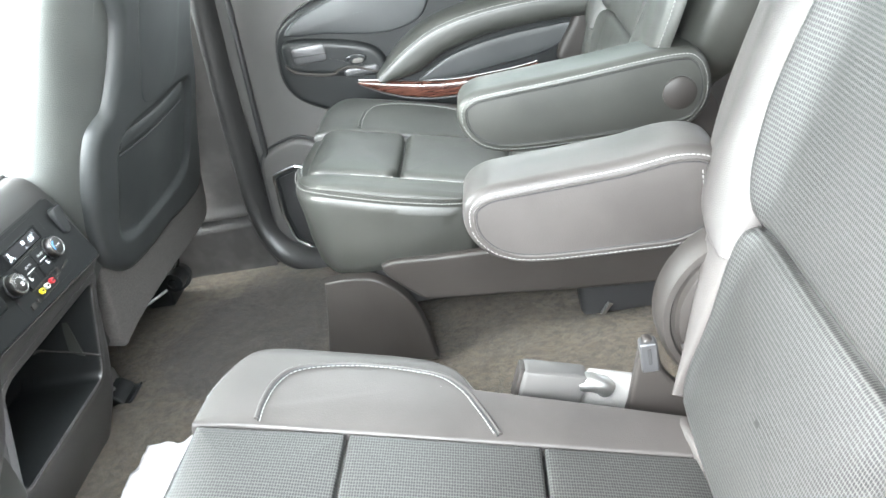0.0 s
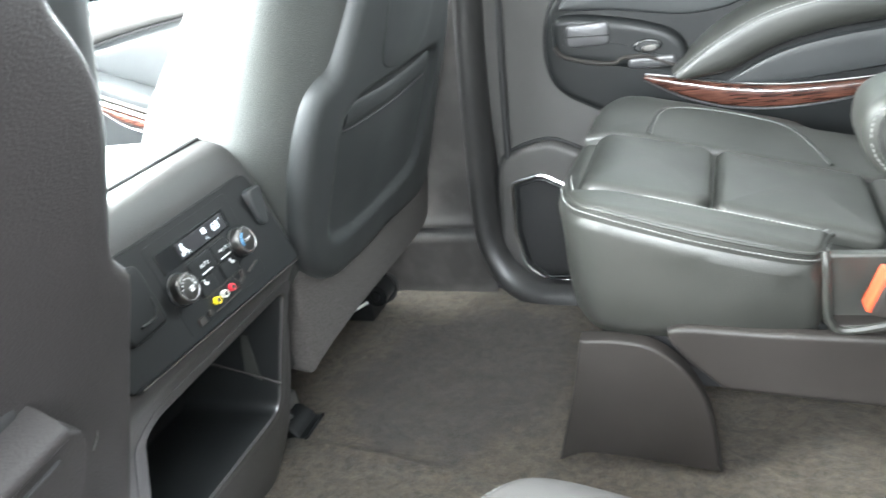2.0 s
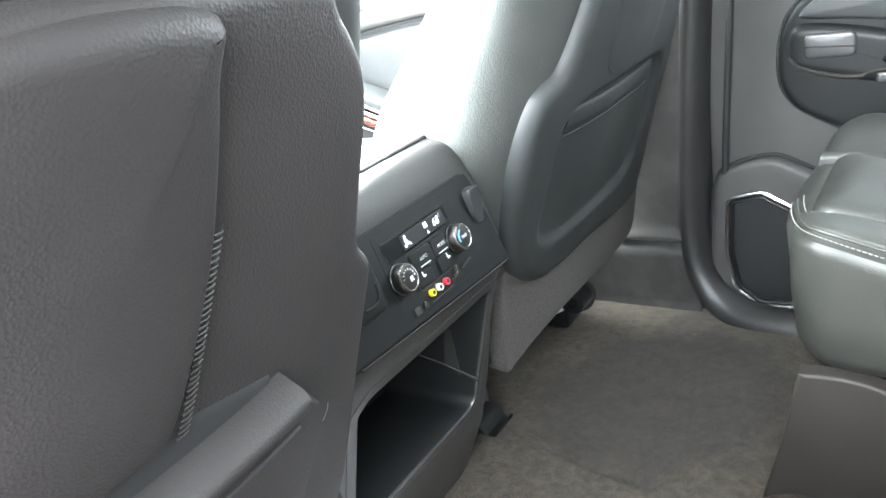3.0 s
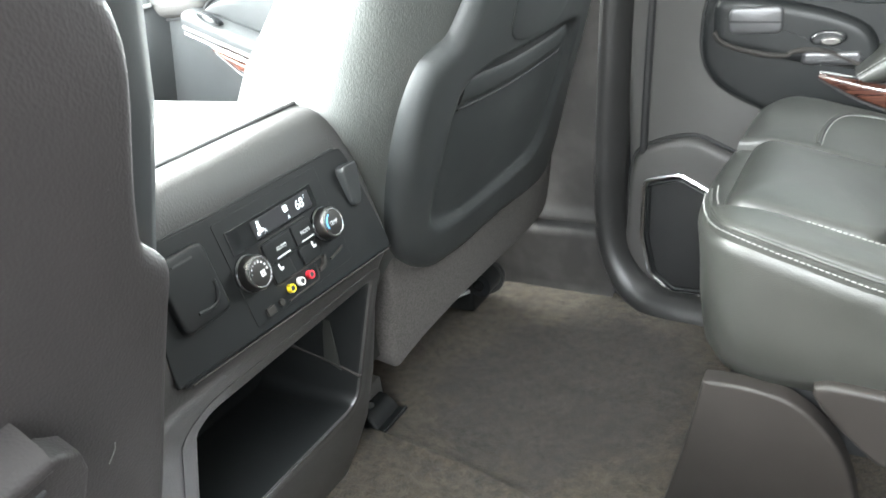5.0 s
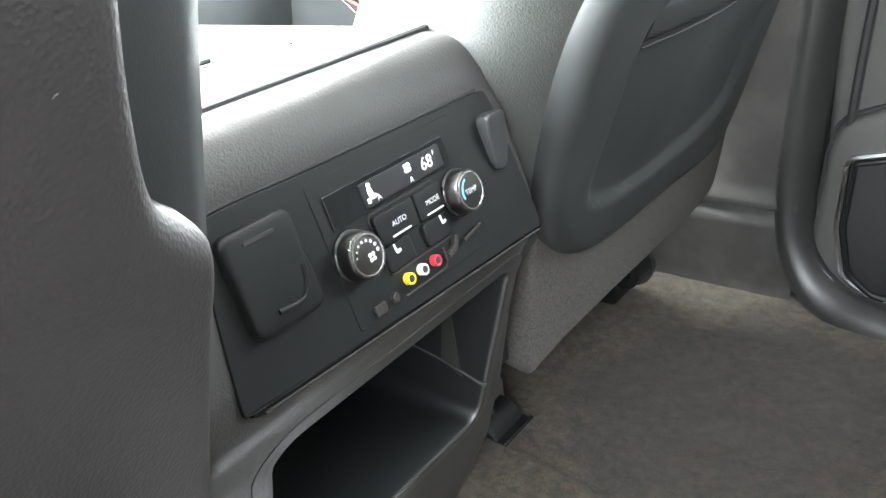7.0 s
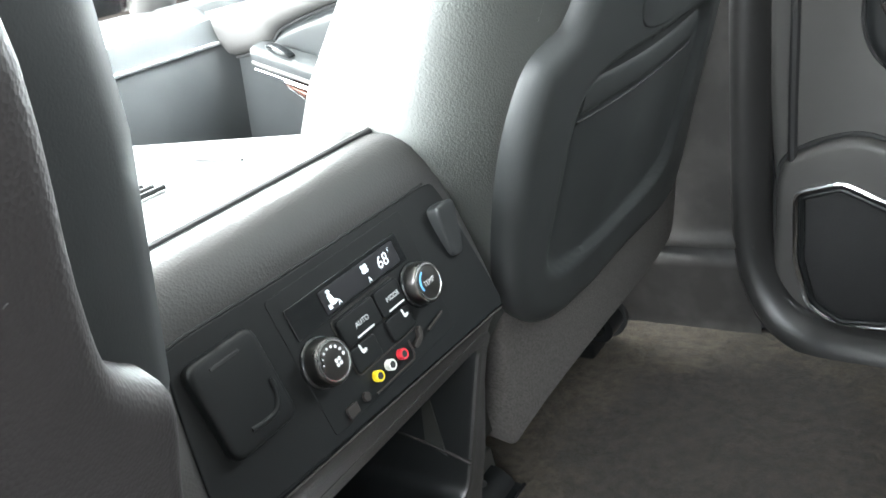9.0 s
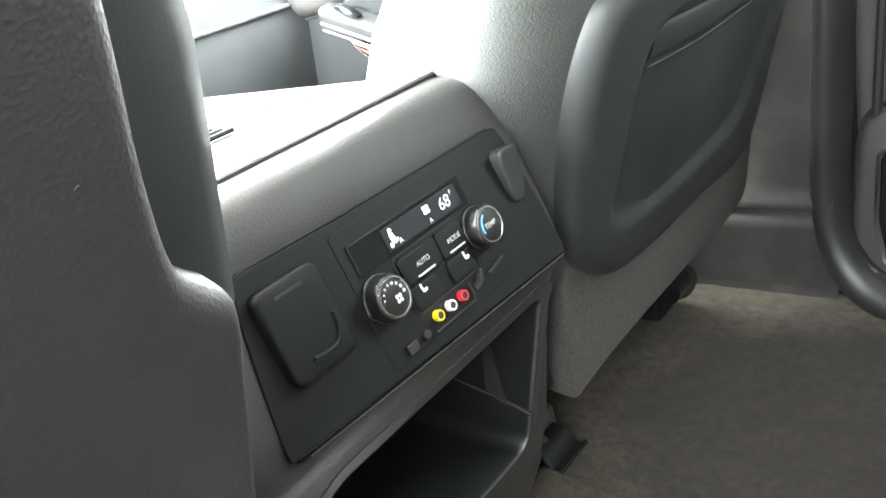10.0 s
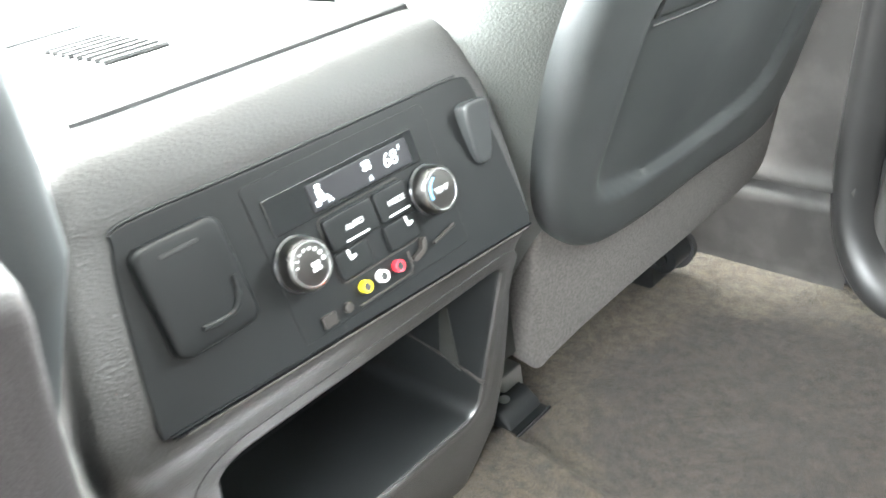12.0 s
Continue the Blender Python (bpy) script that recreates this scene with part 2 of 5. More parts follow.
concrete = material("pale_concrete", (0.3, 0.3, 0.29), 0.9)
mottle(concrete, (0.26, 0.255, 0.25), (0.35, 0.345, 0.335), 6.0)
relief(concrete, 200.0, 0.8, 0.01)
mesh_cloth = material("black_speaker_mesh", (0.012, 0.012, 0.013), 0.6)
relief(mesh_cloth, 900.0, 0.8, 0.001, "cell")

display_ink = material("lit_display", (0.8, 0.9, 0.95), 0.4)
display_ink.node_tree.nodes["Principled BSDF"].inputs["Emission Color"].default_value = (0.85, 0.95, 1.0, 1)
display_ink.node_tree.nodes["Principled BSDF"].inputs["Emission Strength"].default_value = 0.045

pane = bpy.data.materials.new("clear_glass")
pane.use_nodes = True
pn = pane.node_tree
pn.nodes.remove(pn.nodes["Principled BSDF"])
g1, g2, g3, g4 = (pn.nodes.new("ShaderNode" + k) for k in ("BsdfTransparent", "BsdfGlossy", "MixShader", "Fresnel"))
g1.inputs[0].default_value = (0.86, 0.9, 0.88, 1)
g2.inputs["Roughness"].default_value = 0.02
pn.links.new(g4.outputs[0], g3.inputs[0])
pn.links.new(g1.outputs[0], g3.inputs[1])
pn.links.new(g2.outputs[0], g3.inputs[2])
pn.links.new(g3.outputs[0], pn.nodes["Material Output"].inputs[0])
tinted = pane.copy()
tinted.name = "tinted_glass"
for k in tinted.node_tree.nodes:
    if k.bl_idname == "ShaderNodeBsdfTransparent":
        k.inputs[0].default_value = (0.22, 0.25, 0.24, 1)


# ---- mesh helpers ----
def part(name, bm, mat, parent=None, label="", sharp=40):
    """Links a bmesh as one mesh object under a thing or a part."""
    me = bpy.data.meshes.new(name)
    bmesh.ops.recalc_face_normals(bm, faces=bm.faces[:])
    bm.to_mesh(me)
    bm.free()
    me.materials.append(mat)
    me.shade_smooth()
    me.set_sharp_from_angle(angle=radians(sharp))
    ob = new(name, me)
    if parent:
        ob.parent = parent
    if label:
        tagged(ob, label)
    return ob


def thing(name, label, category, group="", kind=""):
    return tagged(new(name), label, category, group, kind)


def spline(pts, n=6, closed=True):
    """A Catmull-Rom curve through a few control points."""
    pts = [np.array(p, float) for p in pts]
    k, out = len(pts), []
    for i in range(k if closed else k - 1):
        if closed:
            a, b, c, d = (pts[(i + j) % k] for j in (-1, 0, 1, 2))
        else:
            a, b, c, d = pts[max(i - 1, 0)], pts[i], pts[i + 1], pts[min(i + 2, k - 1)]
        for s in range(n):
            t = s / n
            out.append(0.5 * (2 * b + (c - a) * t + (2 * a - 5 * b + 4 * c - d) * t * t + (3 * b - a - 3 * c + d) * t ** 3))
    if not closed:
        out.append(pts[-1])
    return out


def rounded(u0, v0, u1, v1, r, n=5):
    """A rectangle's outline with round corners."""
    out = []
    for cu, cv, a in ((u1 - r, v1 - r, 0), (u0 + r, v1 - r, 90), (u0 + r, v0 + r, 180), (u1 - r, v0 + r, 270)):
        for i in range(n + 1):
            w = radians(a + 90 * i / n)
            out.append(np.array((cu + r * math.cos(w), cv + r * math.sin(w))))
    return out


def disc(u, v, r, n=28):
    return [np.array((u + r * math.cos(2 * math.pi * i / n), v + r * math.sin(2 * math.pi * i / n))) for i in range(n)]


def inset(ring, d):
    """The outline drawn in by d."""
    k, out = len(ring), []
    area = sum(ring[i][0] * ring[(i + 1) % k][1] - ring[(i + 1) % k][0] * ring[i][1] for i in range(k))
    sign = 1 if area > 0 else -1
    for i in range(k):
        t = ring[(i + 1) % k] - ring[i - 1]
        t = t / (np.linalg.norm(t) + 1e-9)
        out.append(ring[i] + d * sign * np.array((-t[1], t[0])))
    return out


def loft(bm, rings, cap0=True, cap1=True, uv=None, loop=True):
    """Joins rings of 3D points into a skin."""
    rows = [[bm.verts.new(p) for p in r] for r in rings]
    lay = bm.loops.layers.uv.verify() if uv else None
    k = len(rows[0])
    for a in range(len(rows) - 1):
        for i in range(k if loop else k - 1):
            j = (i + 1) % k
            f = bm.faces.new((rows[a][i], rows[a][j], rows[a + 1][j], rows[a + 1][i]))
            if uv:
                for l, q in zip(f.loops, (uv[a][i], uv[a][j], uv[a + 1][j], uv[a + 1][i])):
                    l[lay].uv = (q[0], q[1])
    if cap0:
        bm.faces.new(rows[0][::-1])
    if cap1:
        bm.faces.new(rows[-1])
    return rows


def pad(outline, to3d, thick, r, crown=0.0, rings=5, bm=None, sink=0.0, both=False):
    """A cushion-like slab over an outline, with a round rim and a puffed top, laid on any surface."""
    bm = bm or bmesh.new()
    outline = [np.array(p, float) for p in outline]
    mid = sum(outline) / len(outline)
    flat, levels = [], []
    if both:
        for i in range(5):
            a = math.pi / 2 * i / 4
            flat.append(inset(outline, r * (1 - math.sin(a))))
            levels.append(r * (1 - math.cos(a)))
    else:
        flat.append(outline)
        levels.append(-sink)
    for i in range(5):
        a = math.pi / 2 * i / 4
        flat.append(inset(outline, r * (1 - math.cos(a))))
        levels.append(thick - r + r * math.sin(a))
    rim = flat[-1]
    for i in range(1, rings + 1):
        f = i / (rings + 0.35)
        flat.append([p + (mid - p) * f for p in rim])
        levels.append(thick + crown * (1 - (1 - f) ** 2))
    loft(bm, [[to3d(p[0], p[1], w) for p in ring] for ring, w in zip(flat, levels)], uv=flat)
    return bm


def plate(outline, to3d, thick, r, bm=None, sink=0.0):
    """Like pad, with a flat top closed by one face, for outlines of any shape."""
    bm = bm or bmesh.new()
    outline = [np.array(p, float) for p in outline]
    flat, levels = [outline], [-sink]
    for i in range(4):
        a = math.pi / 2 * i / 3
        flat.append(inset(outline, r * (1 - math.cos(a))))
        levels.append(thick - r + r * math.sin(a))
    flat.append(inset(outline, r * 1.4))
    levels.append(thick)
    loft(bm, [[to3d(p[0], p[1], w) for p in ring] for ring, w in zip(flat, levels)], uv=flat)
    return bm


def strip(low, high, to3d, thick, bulge=1.0, across=10, bm=None, tail=True):
    """A band between two curves, arched across its width."""
    bm = bm or bmesh.new()
    rings, uv = [], []
    for a, b in zip(low, high):
        a, b = np.array(a, float), np.array(b, float)
        row, u = [], []
        for i in range(across + 1):
            s = i / across
            h = (1 - abs(2 * s - 1) ** (2.0 + 2 * bulge)) ** 0.5
            p = a + (b - a) * s
            row.append(to3d(p[0], p[1], thick * h))
            u.append(p)
        if tail:
            row += [to3d(b[0], b[1], -0.006), to3d(a[0], a[1], -0.006)]
            u += [b, a]
        rings.append(row)
        uv.append(u)
    loft(bm, rings, uv=uv)
    return bm


def box(x0, y0, z0, x1, y1, z1, r=0.004, bm=None):
    """A block with rounded edges."""
    bm = bm or bmesh.new()
    ring = rounded(x0, y0, x1, y1, max(r, 0.0008), 3)
    hs = [(r, z0), (r * 0.3, z0 + r * 0.3), (0, z0 + r), (0, z1 - r), (r * 0.3, z1 - r * 0.3), (r, z1)]
    loft(bm, [[(p[0], p[1], h) for p in inset(ring, d * 0.99)] for d, h in hs])
    return bm


def tube(pts, r, bm=None, n=8, up=(0.13, 0.21, 0.97)):
    """A round bar along a path."""
    bm = bm or bmesh.new()
    pts = [Vector(p) for p in pts]
    rings, up = [], Vector(up)
    for i, p in enumerate(pts):
        t = (pts[min(i + 1, len(pts) - 1)] - pts[max(i - 1, 0)]).normalized()
        a = t.cross(up).normalized()
        b = t.cross(a).normalized()
        rings.append([p + r * (a * math.cos(2 * math.pi * k / n) + b * math.sin(2 * math.pi * k / n)) for k in range(n)])
    loft(bm, rings)
    return bm


def resample(pts, step):
    pts = [Vector(p) for p in pts]
    out, carry = [pts[0]], 0.0
    for a, b in zip(pts, pts[1:]):
        length = (b - a).length
        d = step - carry
        while d <= length:
            out.append(a + (b - a) * (d / length))
            d += step
        carry = length - (d - step)
    return out


def stitches(pts, r=0.00055, step=0.0055, share=0.66):
    """A row of thread stitches along a path."""
    bm = bmesh.new()
    dots = resample(pts, step)
    for a, b in zip(dots, dots[1:]):
        e = a + (b - a) * share
        tube([a, a + (e - a) * 0.5, e], r, bm, 5)
    return bm


def sweep(path, profile, bm=None, up=(0, 1, 0)):
    """A profile of (side, up) offsets carried along a 3D path."""
    bm = bm or bmesh.new()
    path, up = [Vector(p) for p in path], Vector(up)
    rings = []
    for i, p in enumerate(path):
        t = (path[min(i + 1, len(path) - 1)] - path[max(i - 1, 0)]).normalized()
        side = t.cross(up).normalized()
        rings.append([p + side * a + up * b for a, b in profile])
    loft(bm, rings)
    return bm


def lathe(to3d, u, v, profile, n=32, bm=None):
    """A turned part about (u, v): profile of (radius, height)."""
    bm = bm or bmesh.new()
    loft(bm, [[to3d(u + r * math.cos(2 * math.pi * i / n), v + r * math.sin(2 * math.pi * i / n), w) for i in range(n)] for r, w in profile])
    return bm


def grid(fn, us, vs, bm=None):
    bm = bm or bmesh.new()
    loft(bm, [[fn(u, v) for v in vs] for u in us], False, False, loop=False)
    return bm


def lettering(body, to3d, u, v, size, lift, lean=0.0):
    """Built-in lettering as a thin mesh on a surface."""
    cu = bpy.data.curves.new("lettering", "FONT")
    cu.body, cu.size, cu.align_x, cu.align_y, cu.shear = body, size, "CENTER", "CENTER", lean
    ob = bpy.data.objects.new("lettering", cu)
    me = ob.to_mesh()
    bm = bmesh.new()
    bm.from_mesh(me)
    for w in bm.verts:
        w.co = Vector(to3d(u + w.co.x, v + w.co.y, lift))
    ob.to_mesh_clear()
    bpy.data.objects.remove(ob)
    bpy.data.curves.remove(cu)
    return bm


def lerp(a, b, s):
    return a + (b - a) * s


# ---- the shell of the car ----
FOLD = ((-0.165, 0.236, -0.11, 0.229), (-0.11, 0.229, 0.0, 0.214), (0.0, 0.214, 0.09, 0.192))


def carpet_height(x, y):
    tunnel = 0.016 / (1 + math.exp((y - (0.224 - 0.16 * max(x + 0.12, 0))) / 0.008)) if x > -0.6 else 0.016
    # a worn fold beside the console
    near = min((abs((x - a) * (d - c) - (y - c) * (e - a)) / math.hypot(e - a, d - c) for a, c, e, d in FOLD if min(a, e) - 0.01 <= x <= max(a, e) + 0.01), default=1.0)
    fold = 0.011 * math.exp(-(near / 0.010) ** 2)
    return tunnel + fold + 0.004 * noise.noise((x * 5, y * 5, 0)) + 0.0015 * noise.noise((x * 23, y * 23, 4)) - 0.004


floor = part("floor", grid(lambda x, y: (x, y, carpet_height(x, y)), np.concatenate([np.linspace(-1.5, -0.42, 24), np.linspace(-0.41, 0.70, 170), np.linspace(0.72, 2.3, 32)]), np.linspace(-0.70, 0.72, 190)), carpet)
tagged(floor, "grey-brown cut-pile car floor carpet, lightly soiled", "floor", kind="structure")
underbody = part("underbody", box(-1.5, -0.86, -0.14, 2.3, 0.86, -0.035, 0.01), paint)
tagged(underbody, "dark painted steel floor pan under the carpet", "floor pan", kind="structure")
ground = part("ground", grid(lambda x, y: (x, y, -0.55), np.linspace(-60, 60, 25), np.linspace(-60, 60, 25)), concrete)
tagged(ground, "flat pale concrete around the parked car", "ground", kind="structure")

roof = part("ceiling", grid(lambda x, y: (x, y, 1.16 + 0.05 * (1 - (y / 0.72) ** 2) - 0.03 * ((x - 0.7) / 1.4) ** 2), np.linspace(-0.42, 2.3, 24), np.linspace(-0.72, 0.72, 16)), headliner_cloth)
tagged(roof, "pale grey cloth headliner", "ceiling", kind="structure")
roof_skin = part("roof", grid(lambda x, y: (x, y, 1.25 + 0.05 * (1 - (y / 0.8) ** 2)), np.linspace(-0.46, 2.4, 12), np.linspace(-0.8, 0.8, 10)), paint)
tagged(roof_skin, "dark painted car roof", "roof", kind="structure")


def side(sign, x0, x1, name, label, z1=0.66):
    ob = part(name, box(x0, min(sign * 0.76, sign * 0.86), -0.10, x1, max(sign * 0.76, sign * 0.86), z1, 0.01), trim)
    return tagged(ob, label, "wall", kind="structure")


side(-1, -1.5, -1.0, "wall_front_left", "dark painted front wing side")
side(-1, 1.15, 2.3, "wall_rear_left", "dark grey trimmed rear quarter side")
side(1, 0.98, 2.3, "wall_rear_right", "dark grey trimmed rear quarter side")
tailgate = part("tailgate", box(2.3, -0.86, -0.1, 2.4, 0.86, 0.68, 0.01), trim)
tagged(tailgate, "dark grey trimmed tailgate", "wall", kind="structure")


def pillar(x0, x1, y, lean, name):
    bm = bmesh.new()
    loft(bm, [[(p[0] + lean * s, p[1] - math.copysign(0.10, y) * s * s, z) for p in rounded(x0, y - 0.03, x1, y + 0.03, 0.02, 3)] for s, z in ((0, 0.6), (0.35, 0.8), (0.7, 1.0), (1, 1.22))])
    tagged(part(name, bm, trim), "dark grey roof pillar trim", "pillar", kind="structure")


pillar(-0.02, 0.07, -0.82, 0.05, "pillar_b_left")
pillar(1.10, 1.22, -0.82, 0.05, "pillar_c_left")
pillar(-0.04, 0.07, 0.80, 0.05, "pillar_b_right")
pillar(0.98, 1.10, 0.80, 0.05, "pillar_c_right")
pillar(2.22, 2.34, 0.80, 0.0, "pillar_d_right")
pillar(2.22, 2.34, -0.80, 0.0, "pillar_d_left")
for s in (-1, 1):
    rail = part("cant_rail", box(-0.50, min(s * 0.70, s * 0.82), 1.05, 2.32, max(s * 0.70, s * 0.82), 1.26, 0.03), trim)
    tagged(rail, "dark grey roof side rail trim", "rail", kind="structure")
    bm = tube([(-1.25, s * 0.80, 0.62), (-0.88, s * 0.77, 0.90), (-0.44, s * 0.70, 1.20)], 0.045, n=10)
    tagged(part("pillar_a", bm, trim), "dark grey slanted windscreen pillar trim", "pillar", kind="structure")


def glazing(name, a, b, c, d, label, mat=pane):
    bm = bmesh.new()
    n = (Vector(b) - Vector(a)).cross(Vector(d) - Vector(a)).normalized() * 0.004
    loft(bm, [[Vector(p) for p in (a, b, c, d)], [Vector(p) + n for p in (a, b, c, d)]])
    ob = part(name, bm, mat)
    ob.visible_shadow = False
    return tagged(ob, label, "window", kind="structure")


glazing("window_1", (-1.25, -0.76, 0.64), (-1.25, 0.76, 0.64), (-0.44, 0.66, 1.19), (-0.44, -0.66, 1.19), "clear slanted windscreen glass")
glazing("window_2", (-1.1, 0.80, 0.625), (-0.05, 0.80, 0.625), (-0.02, 0.71, 1.18), (-0.6, 0.71, 1.18), "clear front side window glass")
glazing("window_3", (0.07, 0.80, 0.66), (0.98, 0.80, 0.66), (0.98, 0.71, 1.18), (0.10, 0.71, 1.18), "dark tinted rear door window glass", tinted)
post = part("pillar_post", box(-0.07, -0.86, -0.10, 0.052, -0.775, 0.68, 0.01), paint)
tagged(post, "dark painted centre pillar", "pillar", kind="structure")

# dashboard and front footwell
dash = thing("dashboard", "dark soft-grained dashboard below the windscreen", "dashboard")
bm = bmesh.new()
loft(bm, [[(-1.5, y, 0.05), (-1.12, y, 0.10), (-0.98, y, 0.30), (-0.93, y, 0.50), (-0.95, y, 0.585), (-1.02, y, 0.615), (-1.25, y, 0.63), (-1.5, y, 0.60)] for y in np.linspace(-0.735, 0.735, 14)])
part("dash_body", bm, shell, dash)
bm = strip([(y, 0.535) for y in np.linspace(0.15, 0.70, 12)], [(y, 0.545) for y in np.linspace(0.15, 0.70, 12)], lambda u, v, w: (-0.935 + w, u, v), 0.006)
part("dash_trim", bm, chrome, dash, "thin bright chrome strip")


# ---- right front door ----
def door_face(u, v, w):
    return (u, 0.735 - w, v)


front_door = thing("door_1", "closed front passenger door with black trim, walnut strip and pull bezel", "door", kind="structure")
part("door_panel", plate(rounded(-1.18, -0.02, -0.09, 0.626, 0.03), lambda u, v, w: (u, 0.80 - w, v), 0.065, 0.012), shell, front_door)
part("door_skin", box(-1.2, 0.80, -0.1, -0.06, 0.88, 0.622, 0.01), paint, front_door)
brow = spline([(-0.99, 0.500), (-0.86, 0.505), (-0.815, 0.520), (-0.775, 0.541), (-0.65, 0.561), (-0.48, 0.577), (-0.30, 0.584), (-0.10, 0.586)], 5, False)
part("upper_ledge", strip([(p[0], p[1] + 0.005) for p in brow], [(p[0], 0.600 + 0.022 * (p[0] + 1.0)) for p in brow], door_face, 0.026, 0.3), trim, front_door)
part("brow_edge", tube([door_face(p[0], p[1] + 0.003, 0.004) for p in brow], 0.0030), rubber, front_door)


def arm_line(x, z0, x0):
    """The armrest's lines fall towards the rear and level out."""
    return z0 - 0.38 * min(x - x0, 0.30) - 0.05 * max(0.0, x - x0 - 0.30)


xs = np.linspace(-0.83, -0.18, 26)
part("soft_panel", strip([(x, arm_line(x, 0.512, -0.80)) for x in xs], [(x, float(np.interp(x, [p[0] for p in brow], [p[1] for p in brow])) - 0.003) for x in xs], door_face, 0.014, 0.6), shell, front_door)
part("armrest", strip([(x, arm_line(x, 0.486, -0.83)) for x in xs], [(x, arm_line(x, 0.527, -0.82)) for x in xs], door_face, 0.056, 0.8), shell, front_door)
part("armrest_edge", tube([door_face(x, arm_line(x, 0.497, -0.83), 0.056) for x in xs], 0.0042), trim, front_door)
part("chrome_edge", tube([door_face(x, arm_line(x, 0.484, -0.83), 0.054) for x in xs], 0.0022), chrome, front_door)
part("switch_plate", plate(disc(-0.765, 0.508, 0.026), lambda u, v, w: (u, 0.700 - (v - 0.508) * 0.3 - w, 0.508 + (v - 0.508) * 0.5 - 0.38 * (u + 0.765)), 0.016, 0.004), gloss, front_door)
part("window_switch", plate(disc(-0.757, 0.508, 0.013), lambda u, v, w: (u, 0.692 - (v - 0.508) * 0.3 - w, 0.509 + (v - 0.508) * 0.5 - 0.38 * (u + 0.757)), 0.014, 0.004), chrome, front_door)
xw = np.linspace(-0.77, -0.30, 18)
part("wood_strip", strip([(x, arm_line(x, 0.446, -0.77) - 0.026 * min(1.0, (x + 0.77) / 0.06)) for x in xw], [(x, arm_line(x, 0.450, -0.77)) for x in xw], door_face, 0.050), wood, front_door, "polished walnut veneer strip")
part("wood_edge", tube([door_face(x, arm_line(x, 0.453, -0.77), 0.048) for x in xw], 0.0024), chrome, front_door)
part("wood_edge", tube([door_face(x, arm_line(x, 0.442, -0.77) - 0.026 * min(1.0, (x + 0.77) / 0.06), 0.044) for x in xw], 0.0020), chrome, front_door)

# ---- right rear door ----
rear_door = thing("door_2", "closed rear door panel with armrest, walnut strip and chrome speaker ring", "door", kind="structure")
part("door_panel", plate(rounded(0.055, -0.10, 0.975, 0.70, 0.03), lambda u, v, w: (u, 0.80 - w, v), 0.065, 0.012), trim, rear_door)
part("door_skin", box(0.05, 0.80, -0.12, 0.98, 0.88, 0.66, 0.01), paint, rear_door)
bez = spline([(0.172, 0.44), (0.188, 0.51), (0.235, 0.546), (0.33, 0.575), (0.46, 0.60), (0.70, 0.61), (0.93, 0.60), (0.95, 0.42), (0.93, 0.27), (0.70, 0.245), (0.48, 0.262), (0.34, 0.303), (0.225, 0.352), (0.183, 0.388)], 6)
part("armrest_bezel", plate(bez, door_face, 0.022, 0.010), panel_black, rear_door, "satin black moulded armrest surround")
part("seam", tube([door_face(p[0], p[1], 0.001) for p in inset(bez, -0.003)] + [door_face(*inset(bez, -0.003)[0], 0.001)], 0.003), rubber, rear_door)
part("soft_panel", pad(spline([(0.205, 0.512), (0.25, 0.542), (0.40, 0.582), (0.52, 0.590), (0.515, 0.545), (0.48, 0.492), (0.40, 0.478), (0.29, 0.497), (0.225, 0.503)], 5), door_face, 0.028, 0.006, 0.002), shell, rear_door, "smooth black upper insert")
# pull cup with its rim
part("handle_pod", plate(spline([(0.190, 0.455), (0.202, 0.497), (0.29, 0.487), (0.37, 0.462), (0.397, 0.43), (0.388, 0.398), (0.33, 0.402), (0.25, 0.418), (0.20, 0.432)], 6), door_face, 0.036, 0.012), panel_black, rear_door)
part("pod_lip", tube([door_face(p[0], p[1], 0.036) for p in spline([(0.193, 0.452), (0.208, 0.435), (0.255, 0.421), (0.287, 0.418), (0.30, 0.424), (0.335, 0.423), (0.39, 0.400)], 6, False)], 0.0035), cover, rear_door)
part("door_handle", pad(rounded(0.212, 0.447, 0.283, 0.485, 0.010), door_face, 0.0385, 0.005, 0.001), satin, rear_door, "satin chrome inner door handle")
part("handle_split", tube([door_face(0.214, 0.466, 0.0395), door_face(0.281, 0.463, 0.0395)], 0.0012), rubber, rear_door)
part("switch_cup", plate(disc(0.338, 0.440, 0.020), lambda u, v, w: door_face(0.338 + (u - 0.338) * 1.15, 0.440 + (v - 0.440) * 0.55, w), 0.040, 0.004), gloss, rear_door)
part("window_switch", pad(disc(0.342, 0.437, 0.011), lambda u, v, w: door_face(0.342 + (u - 0.342) * 1.2, 0.437 + (v - 0.437) * 0.5, w), 0.044, 0.003), gunmetal, rear_door)
part("pull_ledge", plate(rounded(0.306, 0.404, 0.381, 0.424, 0.008), door_face, 0.0385, 0.006), satin, rear_door, "satin silver pull ledge")

